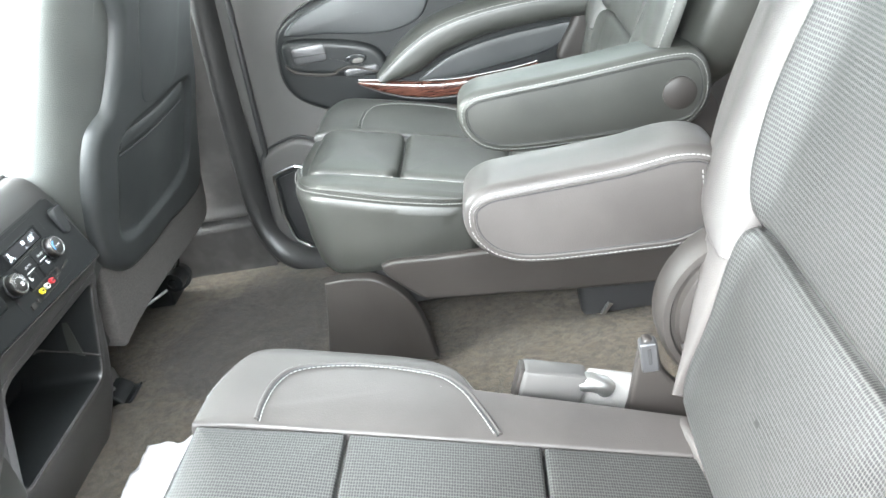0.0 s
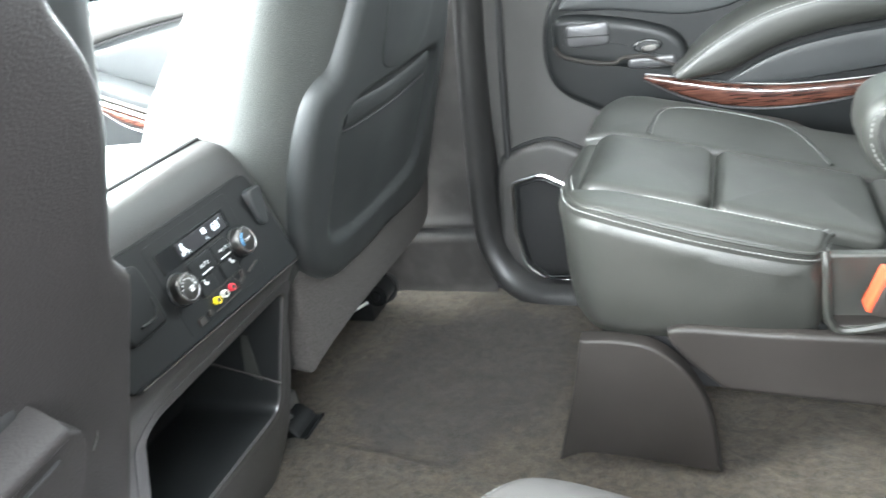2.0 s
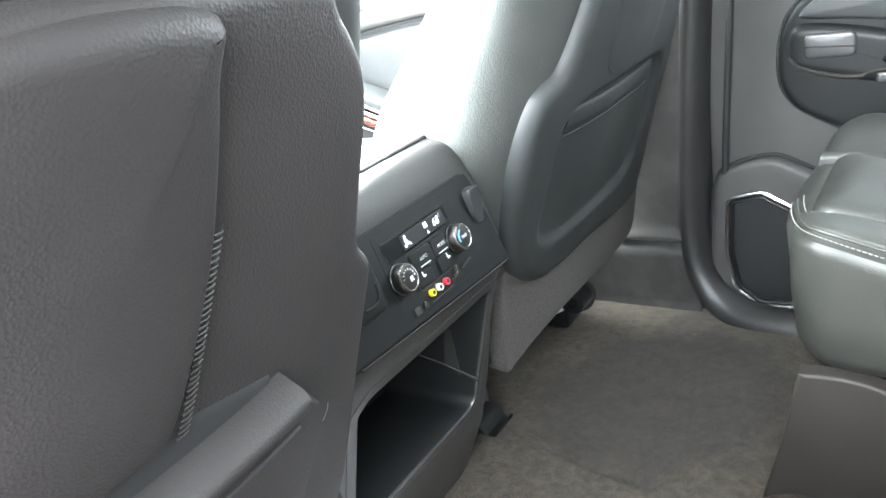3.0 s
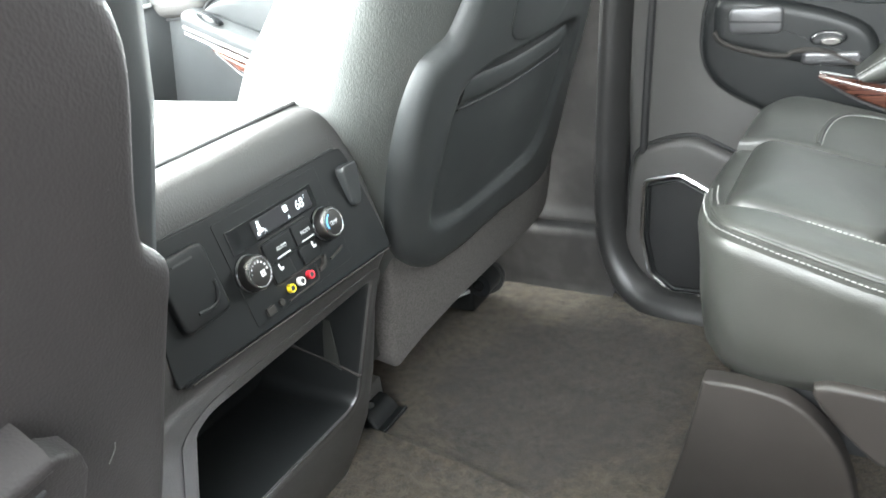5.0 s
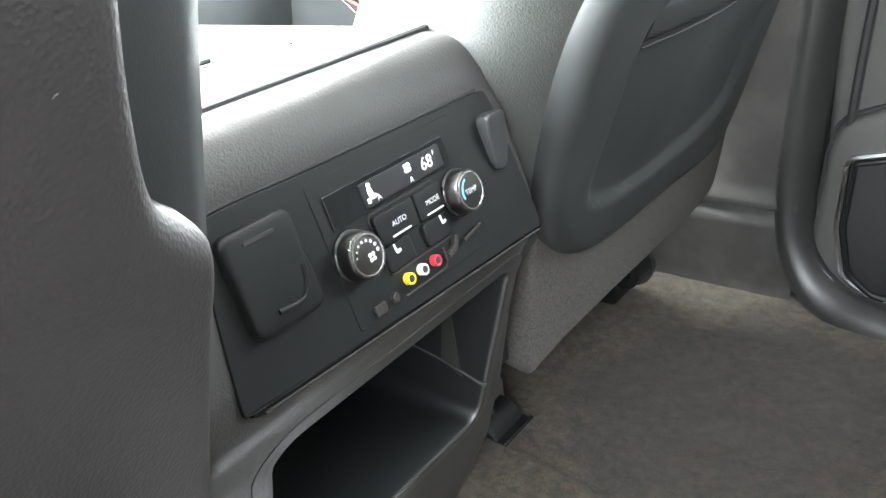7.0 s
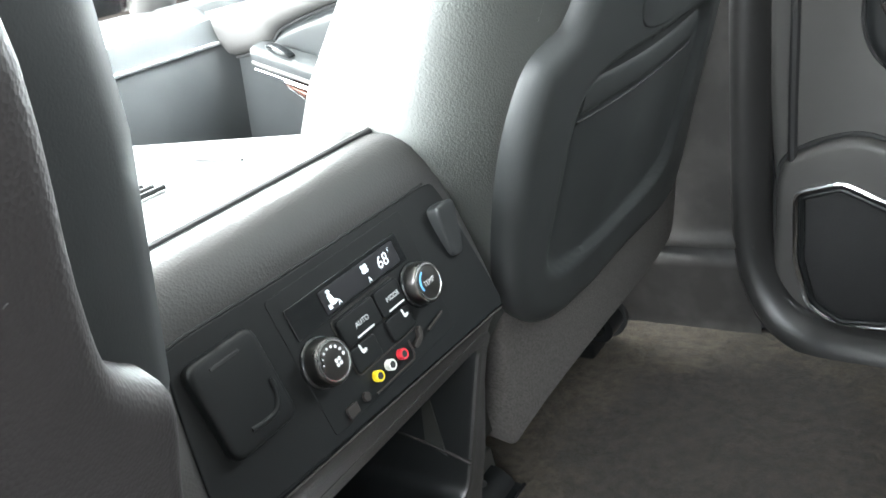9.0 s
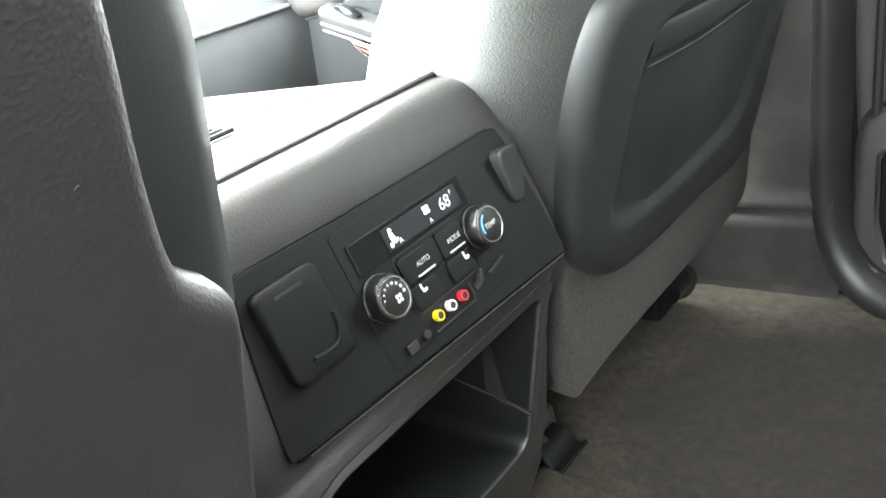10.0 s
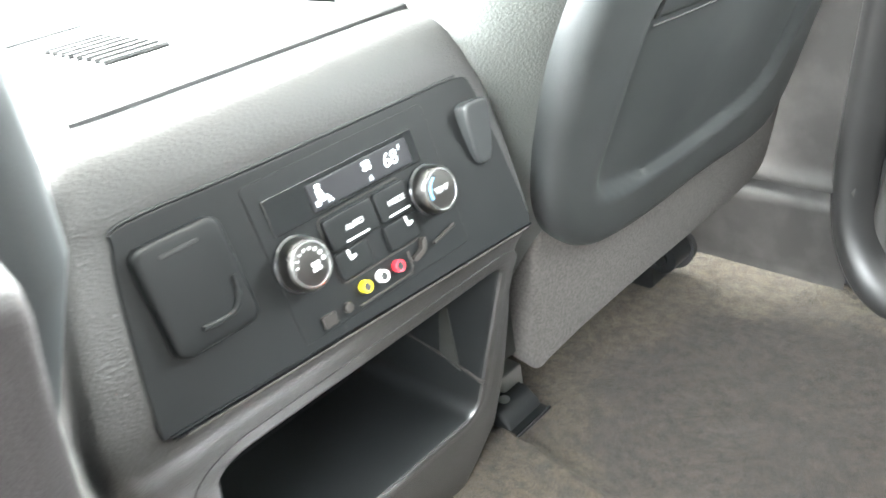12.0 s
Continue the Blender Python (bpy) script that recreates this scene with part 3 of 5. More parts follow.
arm_top = spline([(0.372, 0.402), (0.44, 0.462), (0.52, 0.497), (0.64, 0.512), (0.78, 0.508), (0.92, 0.49)], 6, False)
arm_low = spline([(0.392, 0.384), (0.46, 0.388), (0.53, 0.420), (0.62, 0.437), (0.76, 0.440), (0.92, 0.425)], 6, False)
part("arm_pad", strip(arm_low, arm_top, lambda u, v, w: door_face(u, v, 0.02 + w), 0.05, 0.5, 14), leather, rear_door, "black stitched leather arm pad")
for k, off in (("stitching", 0.22), ("stitching", 0.30)):
    row = [door_face(*(np.array(t) + (np.array(b) - np.array(t)) * off), 0.02 + 0.05 * (1 - abs(1 - 2 * off) ** 3) ** 0.5 + 0.0004) for b, t in zip(arm_low, arm_top)]
    part(k, stitches(row), thread, rear_door)
low2 = spline([(0.452, 0.366), (0.52, 0.358), (0.62, 0.364), (0.72, 0.376), (0.765, 0.398)], 6, False)
top2 = spline([(0.455, 0.372), (0.53, 0.412), (0.62, 0.430), (0.72, 0.434), (0.775, 0.432)], 6, False)
part("map_pocket_insert", strip(low2, top2, lambda u, v, w: door_face(u, v, 0.018 + w), 0.010, 2.5), shell, rear_door)
part("end_cap", pad(spline([(0.775, 0.43), (0.80, 0.46), (0.88, 0.46), (0.90, 0.37), (0.80, 0.345), (0.74, 0.365)], 5), door_face, 0.045, 0.012), cover, rear_door)
wl = spline([(0.330, 0.384), (0.385, 0.352), (0.45, 0.330), (0.52, 0.322), (0.60, 0.326), (0.66, 0.338), (0.700, 0.346)], 6, False)
wt = spline([(0.330, 0.392), (0.40, 0.378), (0.46, 0.366), (0.53, 0.357), (0.60, 0.356), (0.66, 0.358), (0.700, 0.362)], 6, False)
part("wood_strip", strip(wl, wt, lambda u, v, w: door_face(u, v, 0.022 + w), 0.010, 0.8), wood, rear_door, "polished walnut veneer strip")
part("chrome_edge", tube([door_face(p[0], p[1] + 0.001, 0.026) for p in wt], 0.0022), chrome, rear_door)
part("wood_seal", tube([door_face(p[0], p[1] - 0.001, 0.024) for p in wl], 0.0016), satin, rear_door)

spk_out = spline([(0.052, 0.07), (0.055, 0.16), (0.067, 0.247), (0.10, 0.274), (0.152, 0.287), (0.19, 0.277), (0.26, 0.235), (0.31, 0.17), (0.315, 0.06), (0.27, -0.02), (0.187, -0.004), (0.10, 0.004)], 6)
part("speaker_pod", pad(spk_out, door_face, 0.020, 0.012), trim, rear_door)
part("pod_gap", tube([door_face(p[0], p[1], 0.001) for p in inset(spk_out, -0.002)], 0.0034), rubber, rear_door)


def chamfered(corners, cut, n=4):
    """A polygon whose corners are rounded over a short cut."""
    out, k = [], len(corners)
    for i in range(k):
        a, b, c = (np.array(corners[(i + j) % k], float) for j in (-1, 0, 1))
        p = b + (a - b) / np.linalg.norm(a - b) * cut
        q = b + (c - b) / np.linalg.norm(c - b) * cut
        out += [(1 - s) ** 2 * p + 2 * s * (1 - s) * b + s * s * q for s in np.linspace(0, 1, n + 1)]
    return out


ring = chamfered([(0.081, 0.12), (0.087, 0.217), (0.143, 0.231), (0.200, 0.199), (0.262, 0.15), (0.268, 0.06), (0.235, 0.020), (0.130, 0.018), (0.093, 0.050)], 0.011)
ring = ring[22:] + ring[:22]
part("speaker_recess", plate(inset(ring, -0.006), door_face, 0.021, 0.004), panel_black, rear_door)
part("chrome_ring", tube([door_face(p[0], p[1], 0.0215) for p in ring + ring[:1]], 0.0044, up=(0, 1, 0)), chrome, rear_door, "bright chrome speaker ring")
part("speaker_ring", tube([door_face(p[0], p[1], 0.0225) for p in inset(ring, 0.008) + inset(ring, 0.008)[:1]], 0.0036, up=(0, 1, 0)), panel_black, rear_door)
part("speaker_grille", pad(inset(ring, 0.010), door_face, 0.022, 0.004, 0.004), mesh_cloth, rear_door, "black speaker cloth")

# ---- right B pillar, sill ----
pil = part("pillar_trim", grid(lambda s, z: (lerp(-0.34, 0.03, s) + 0.035 * (z - 0.1), 0.712 + 0.02 * (1 - s) ** 2 + 0.02 * max(0, (z - 0.55)) - 0.009 * math.exp(-((z - 0.138) / 0.016) ** 2) + 0.03 * max(0.0, (0.137 - z) / 0.012) ** 2, z), np.linspace(0, 1, 14), np.concatenate([np.linspace(0.125, 0.19, 14), np.linspace(0.205, 0.75, 22)])), kick_plastic)
tagged(pil, "smooth dark grey centre pillar trim", "pillar", kind="structure")
kick = part("kick_trim", grid(lambda x, s: (x, 0.722 - 0.016 * min(1.0, s / 0.14) ** 0.8 + 0.003 * s - 0.03 * max(0, s - 0.8), lerp(0.132, -0.025, s)), np.linspace(-0.34, 0.030, 22), np.linspace(0, 1, 21)), kick_plastic)
tagged(kick, "scuffed dark grey kick panel at the carpet edge", "trim", kind="structure")
post = part("pillar_post", box(-0.07, 0.748, -0.10, 0.052, 0.86, 0.68, 0.01), paint)
tagged(post, "dark painted centre pillar", "pillar", kind="structure")
prof = [(0.015, 0.036), (0.015, 0.024), (0.0135, 0.018), (0.010, 0.013), (0.003, 0.0045), (-0.006, -0.001), (-0.014, -0.0045), (-0.021, -0.0050), (-0.028, -0.003), (-0.033, 0.003), (-0.034, 0.036)]
jam = spline([(0.082, 0.712, 0.75), (0.056, 0.712, 0.50), (0.038, 0.710, 0.25), (0.036, 0.704, 0.13), (0.052, 0.692, 0.065), (0.088, 0.675, 0.026), (0.16, 0.660, 0.012), (0.35, 0.654, 0.010), (0.95, 0.654, 0.010)], 9, False)
trim_j = part("door_opening_trim", sweep(jam, prof), jam_plastic)
tagged(trim_j, "dark rounded trim round the door opening and sill", "trim", kind="structure")
seal = part("door_seal", tube(spline([(0.124, 0.722, 0.75), (0.100, 0.722, 0.48), (0.083, 0.723, 0.25), (0.082, 0.732, 0.12), (0.11, 0.74, 0.035), (0.18, 0.74, -0.02), (0.9, 0.74, -0.02)], 7, False), 0.006), rubber)
tagged(seal, "black rubber door seal", "seal", kind="structure")
step = part("sill_plate", box(-0.05, 0.66, -0.05, 0.98, 0.74, -0.012, 0.006), cover)
tagged(step, "dark plastic door sill plate", "sill", kind="structure")


# ---- front seats ----
def front_seat(sy, dx, dy, dz, taper, label):
    """A front bucket seat seen from behind: sy mirrors it across the car."""
    s = thing("front_seat", label, "seat", "front seats")
    cy = 0.375
    kz = lambda z: float(np.interp(z, *taper))
    shell_mat = back_plastic if sy > 0 else seat_vinyl

    def put(y):
        return sy * y + dy

    def back(u, v, w):
        bow = (0.55 if u < cy or sy < 0 else 0.15) * (u - cy) ** 2
        return (-0.039 + 0.404 * (v - 0.289) - bow + w * 0.927 + dx, put(u), v - w * 0.375 + dz)

    def hang(u, v, w):
        # the skirt hangs steeper than the shell leans
        bow = (0.55 if u < cy or sy < 0 else 0.15) * (u - cy) ** 2
        return (-0.047 + 0.17 * (v - 0.285) - bow + w * 0.98 + dx, put(u), v - w * 0.17 + dz)

    # padded backrest as a stack of rounded sections
    power = 9.0 if sy > 0 else 5.0
    bm = bmesh.new()
    rings = []
    for z, half, deep in ((0.20, 0.15, 0.08), (0.26, 0.19, 0.12), (0.34, 0.252, 0.15), (0.44, 0.270, 0.155), (0.54, 0.272, 0.15), (0.64, 0.262, 0.145), (0.76, 0.245, 0.135), (0.86, 0.21, 0.12), (0.905, 0.16, 0.10), (0.925, 0.09, 0.06)):
        x1 = -0.030 + 0.404 * (z - 0.289)
        full = float(np.interp(z, (0.56, 0.62, 0.68, 0.74), (1.036, 1.026, 1.015, 0.995)))
        if sy > 0:
            deep = float(np.interp(z, (0.20, 0.30, 0.44, 0.54, 0.64, 0.70, 0.76, 0.86, 0.925), (0.10, 0.16, 0.185, 0.158, 0.115, 0.090, 0.075, 0.065, 0.05)))
        ring = []
        for i in range(72):
            a = 2 * math.pi * i / 72
            c, d = math.cos(a), math.sin(a)
            k = 3.3 if sy > 0 and d < 0 < c else power
            q = (abs(c) ** k + abs(d) ** k) ** (-1 / k)
            ring.append((x1 - 0.022 - deep / 2 + q * c * deep / 2 + dx - (0.30 if sy > 0 else 0.45) * (q * d * half) ** 2, put(cy + q * d * half * kz(z) * (full * (1 - 0.13 * (1 - q * c)) if sy < 0 else 1.0) + (0.03 if q * d > 0.5 and sy > 0 else 0.0)), z + dz - 0.25 * q * c * deep / 2))
        rings.append(ring)
    loft(bm, rings)
    part("backrest", bm, front_lit_leather if sy > 0 else shell, s, "grained black leather backrest bolster" if sy > 0 else "smooth charcoal backrest bolster")
    # hard rear shell, wide below and waisted above the shoulder
    inner = ((0.120, 0.272), (0.165, 0.303), (0.192, 0.343), (0.207, 0.40), (0.213, 0.46), (0.211, 0.505), (0.202, 0.536), (0.186, 0.549), (0.170, 0.557), (0.158, 0.580), (0.146, 0.62), (0.138, 0.67))
    if sy < 0:
        inner = ((0.11, 0.272), (0.17, 0.305), (0.200, 0.345), (0.206, 0.40), (0.208, 0.46), (0.211, 0.510), (0.213, 0.533), (0.211, 0.546), (0.201, 0.556), (0.190, 0.570), (0.186, 0.60), (0.182, 0.67))
    outer = ((0.19, 0.246), (0.25, 0.243), (0.283, 0.262), (0.285, 0.30), (0.262, 0.36), (0.235, 0.43), (0.222, 0.49), (0.206, 0.54), (0.186, 0.575), (0.172, 0.62), (0.160, 0.67)) if sy > 0 else inner
    shape = spline([(cy - a, b) for a, b in inner] + [(cy - 0.150, 0.712), (cy - 0.11, 0.735), (cy + 0.11, 0.735), (cy + 0.150, 0.712)] + [(cy + a, b) for a, b in outer[::-1]] + [(cy + 0.06, 0.264), (cy - 0.06, 0.265)], 5)
    def dented(u, v, w):
        # the middle is sunk inside a raised rim
        r = ((abs(u - cy - 0.012) / 0.158) ** 6 + (abs(v - 0.424) / 0.094) ** 6) ** (1 / 6)
        f = min(1.0, max(0.0, (1.05 - r) / 0.10))
        return back(u, v, w - 0.009 * f * f * (3 - 2 * f))

    part("back_shell", pad(shape, dented if sy > 0 else back, 0.012, 0.018 if sy > 0 else 0.012, 0.0, 44 if sy > 0 else 12, sink=0.024 if sy > 0 else 0.010), shell_mat, s, "smooth black rear shell" if sy > 0 else "grained charcoal rear shell")
    # map pocket and its hem
    if sy < 0:
        part("pocket", pad(spline([(cy - 0.106, 0.335), (cy - 0.108, 0.42), (cy - 0.108, 0.508), (cy + 0.108, 0.508), (cy + 0.108, 0.42), (cy + 0.106, 0.335)], 6), back, 0.029, 0.003, 0.001, 6), shell_mat, s, "flat map pocket")
    wide = 1.0 if sy > 0 else 0.74
    rise = 0.0 if sy > 0 else 0.019
    lift = 0.0 if sy > 0 else 0.018
    hx = np.linspace(-0.132, 0.132, 22) * wide
    part("pocket_hem", strip([(cy + h, (0.476 if sy > 0 else 0.490) + rise + 0.10 * h * h) for h in hx], [(cy + h, 0.506 + rise + 0.25 * h * h) for h in hx], (lambda u, v, w: back(u, v, w + lift)), 0.0065 if sy > 0 else 0.020, 0.3), shell_mat, s)
    part("pocket_piping", tube([back(cy + h, (0.474 if sy > 0 else 0.476) + rise + 0.10 * h * h, 0.004 if sy > 0 else 0.0295) for h in hx], 0.0009 if sy > 0 else 0.0016), rubber, s)
    if sy > 0:
        part("upper_pad", pad(spline([(cy + a, z) for a, z in ((-0.062, 0.535), (-0.082, 0.60), (-0.085, 0.68), (-0.06, 0.71), (0.06, 0.71), (0.085, 0.68), (0.082, 0.60), (0.062, 0.535))], 6), back, 0.0132, 0.002, 0.001), shell_mat, s, "padded upper centre panel")
    else:
        # upper pocket: a puffed panel on pleated gussets
        part("upper_pad", pad(spline([(cy + a, z) for a, z in ((0.008, 0.539), (-0.014, 0.544), (-0.028, 0.570), (-0.042, 0.61), (-0.050, 0.645), (-0.055, 0.70), (-0.050, 0.730), (0.05, 0.732), (0.115, 0.71), (0.130, 0.62), (0.135, 0.555), (0.12, 0.533), (0.06, 0.536))], 6), back, 0.020, 0.012, 0.004), shell_mat, s, "puffed upper pocket panel")
        for n in range(33):
            f = n / 32
            z, o = lerp(0.541, 0.638, f), lerp(-0.018, -0.047, f ** 0.9)
            part("pleat", tube([back(cy + o - 0.008 + 0.002 * f, z, 0.0142), back(cy + o - 0.004, z + 0.0004, 0.0154), back(cy + o + 0.001, z + 0.0010, 0.0158)], 0.00072, n=6), cover, s)
        gus = [(cy + lerp(-0.016, -0.046, f ** 0.9), lerp(0.536, 0.640, f)) for f in np.linspace(0, 1, 10)]
        part("gusset", strip([(u - 0.011, z) for u, z in gus], [(u + 0.004, z) for u, z in gus], lambda u, v, w: back(u, v, 0.0112 + w), 0.0022, 0.3), rubber, s, "dark elastic gusset")
        # black strip standing in for the shade in the hollow over the hem
        part("pocket_shade", strip([(cy + h, 0.512) for h in hx[1:]], [(cy + h, 0.530 + 0.020 * min(1.0, 12 * (h - hx[0]))) for h in hx[1:]], lambda u, v, w: back(u, v, 0.0118 + w), 0.0016, 0.3), rubber, s, "dark strip for the shade above the lower pocket's hem")
    # carpeted skirt under the shell
    if sy > 0:
        sk = spline([(0.212, 0.152), (0.202, 0.166), (0.201, 0.22), (0.197, 0.30), (0.23, 0.335), (0.42, 0.33), (0.63, 0.31), (0.688, 0.27), (0.690, 0.21), (0.676, 0.172), (0.62, 0.166), (0.47, 0.177), (0.34, 0.180), (0.245, 0.166)], 5)
        part("skirt", pad(sk, hang, 0.006, 0.006, 0.0, 8, sink=0.04), felt, s, "grey carpeted lower back skirt")
    else:
        sk = spline([(cy - 0.15, 0.172), (cy - 0.16, 0.24), (cy - 0.165, 0.31), (cy + 0.165, 0.31), (cy + 0.16, 0.24), (cy + 0.15, 0.172)], 5)
        part("skirt", pad(sk, lambda u, v, w: back(u, v, w - 0.004), 0.008, 0.006, 0.0, 5, sink=0.04), felt, s, "grey carpeted lower back skirt")
    # seat cushion, base and rails
    bm = bmesh.new()
    rings = []
    for f, lo, hi in ((0.0, 0.17, 0.30), (0.1, 0.165, 0.335), (0.5, 0.165, 0.345), (0.85, 0.17, 0.365), (0.97, 0.20, 0.355), (1.0, 0.24, 0.32)):
        x = -0.10 - 0.52 * f
        rings.append([(x + dx, put(cy + p[0]), p[1] + dz) for p in rounded(-0.25, lo, 0.25, hi, 0.04, 4)])
    loft(bm, rings)
    part("seat_cushion", bm, leather, s)
    bm = box(-0.55 + dx, min(put(0.18), put(0.57)), 0.06 if sy < 0 else 0.10, (-0.13 if sy < 0 else -0.24) + dx, max(put(0.18), put(0.57)), 0.172 + dz, 0.012)
    part("seat_base", bm, rubber, s, "dark plastic seat base")
    for y in (0.285, 0.625):
        yy = put(y)
        part("seat_rail", box(-0.62 + dx, yy - 0.018, 0.012, -0.19 + dx, yy + 0.018, 0.05, 0.004), steel, s, "grey steel seat rail")
        inboard = y < 0.4
        ex = dx - (0.002 if inboard else 0.0)
        yb = yy - sy * (0.022 if inboard else 0.0)
        if inboard:
            base = [(-0.235, 0.002), (-0.235, 0.020), (-0.215, 0.030), (-0.176, 0.028), (-0.160, 0.016), (-0.156, 0.002)]
            rf = part("rail_foot", plate([np.array(p) for p in base], lambda u, v, w, yb=yb, ex=ex: (u + ex, yb + 0.030 - w, v), 0.056, 0.005), panel_black, s, "black plastic rail end cover")
            part("foot_tab", box(-0.172 + ex, yb - 0.031, 0.001, -0.146 + ex, yb + 0.034, 0.008, 0.003), panel_black, rf)
            part("foot_lip", tube([(-0.146 + ex, yb - 0.030, 0.008), (-0.145 + ex, yb, 0.009), (-0.146 + ex, yb + 0.033, 0.008)], 0.0022), gloss, rf)
            part("foot_bolt", lathe(lambda u, v, w, yb=yb, ex=ex: (u + ex, yb - v, 0.026 + w), -0.182, 0.004, [(0.007, -0.002), (0.007, 0.003), (0.0045, 0.0045), (0.0005, 0.0045)], 12), steel, rf)
        else:
            yr = 0.580 * sy + dy
            rf = part("rail_foot", box(-0.235 + ex, yr - 0.016, 0.010, -0.172 + ex, yb + 0.018, 0.074, 0.006), panel_black, s, "black plastic rail end cover")
            part("rail_roller", tube([(-0.154 + ex, yr - 0.021, 0.070), (-0.154 + ex, yr + 0.019, 0.070)], 0.022, n=20), panel_black, rf)
            part("roller_hub", tube([(-0.154 + ex, yr - 0.025, 0.070), (-0.154 + ex, yr - 0.018, 0.070)], 0.010, n=14), gloss, rf)
            part("foot_plate", plate(spline([(-0.190, 0.020), (-0.186, 0.072), (-0.165, 0.090), (-0.140, 0.086), (-0.130, 0.066), (-0.140, 0.040), (-0.165, 0.026)], 4), lambda u, v, w, yr=yr, ex=ex: (u + ex, yr + 0.024 + sy * w, v), 0.012, 0.004), rubber, rf)
            part("latch_lever", tube(spline([(-0.160 + ex, yr + 0.012, 0.084), (-0.148 + ex, yr + 0.020, 0.100), (-0.150 + ex, yr + 0.026, 0.116)], 4, False), 0.0070, n=10), gloss, rf)
            part("release_bar", tube([(-0.240 + ex, yr - 0.075, 0.044), (-0.205 + ex, yr - 0.050, 0.047), (-0.175 + ex, yr - 0.018, 0.054)], 0.0036), steel, s, "bare steel release bar")
    part("side_valance", box(-0.58 + dx, min(put(0.185), put(0.20)), 0.12, -0.13 + dx, max(put(0.185), put(0.20)), 0.30 + dz, 0.006), rubber, s)
    bm = bmesh.new()
    loft(bm, [[(0.15 + dx + 0.404 * (z - 0.9) + p[0], put(cy + p[1]), z + dz) for p in rounded(-0.05 * f, -0.13 * f, 0.05 * f, 0.13 * f, 0.04 * f, 4)] for z, f in ((0.955, 0.75), (0.975, 0.95), (1.06, 1.0), (1.12, 0.9), (1.135, 0.7))])
    part("headrest", bm, leather, s)
    for e in (-0.06, 0.06):
        part("headrest_post", tube([(0.12 + dx, put(cy + e), 0.88 + dz), (0.17 + dx, put(cy + e), 0.97 + dz)], 0.006), steel, s)
    return s, back


pas, pas_back = front_seat(1, 0.0, 0.0, 0.0, ((0.2, 0.9), (1.0, 1.0)), "black leather front passenger seat, smooth back shell, map pocket")
part("stitching", stitches([pas_back(0.375 - 0.196 + 0.20 * (z - 0.56), z, -0.006) for z in np.linspace(0.565, 0.80, 16)]), thread, pas)
drv, drv_back = front_seat(-1, 0.045, -0.027, -0.02, ((0.30, 0.43, 0.50, 0.53, 0.60, 0.66, 0.74), (0.72, 0.80, 0.88, 0.91, 0.94, 0.96, 0.96)), "charcoal leather driver's seat with grained back, pleated pocket and scratch")
part("nick", tube([drv_back(0.2140, 0.6110, 0.0123), drv_back(0.2132, 0.6116, 0.0124), drv_back(0.2125, 0.6116, 0.0122)], 0.0002), trim, drv, "tiny pale nick")
part("scratch", tube([drv_back(0.224, 0.448, 0.0124), drv_back(0.219, 0.455, 0.0125), drv_back(0.2185, 0.460, 0.0124)], 0.0003), thread, drv, "short pale scratch")

# ---- centre console ----
con = thing("centre_console", "dark grained centre console with rear climate panel and open cubby", "console")


def rear_face(v):
    """How far back the console's rear face stands at each height."""
    return float(np.interp(v, (0.0, 0.10, 0.194, 0.311, 0.345, 0.362, 0.380, 0.478, 0.488, 0.497, 0.505, 0.512, 0.517, 0.520, 0.522), (-0.150, -0.108, -0.078, -0.040, -0.019, -0.006, 0.0015, -0.0252, -0.0268, -0.0290, -0.0322, -0.0372, -0.0440, -0.0530, -0.0780)))


def con_left(v):
    return float(np.interp(v, (0.0, 0.15, 0.3, 0.39, 0.46, 0.50, 0.515, 0.522), (0.112, 0.140, 0.172, 0.176, 0.158, 0.144, 0.134, 0.122)))


def con_half(v):
    return float(np.interp(v, (0.0, 0.08, 0.17, 0.26, 0.31, 0.36, 0.40, 0.45, 0.475, 0.495, 0.508, 0.516, 0.520, 0.522), (0.160, 0.182, 0.182, 0.170, 0.160, 0.146, 0.141, 0.140, 0.138, 0.133, 0.127, 0.118, 0.110, 0.100)))


CON_Y = -0.008
hole = rounded(-0.122, 0.146, 0.134, 0.330, 0.022, 6)


def con_at(u, v, w):
    return (rear_face(v) + w, u, v)


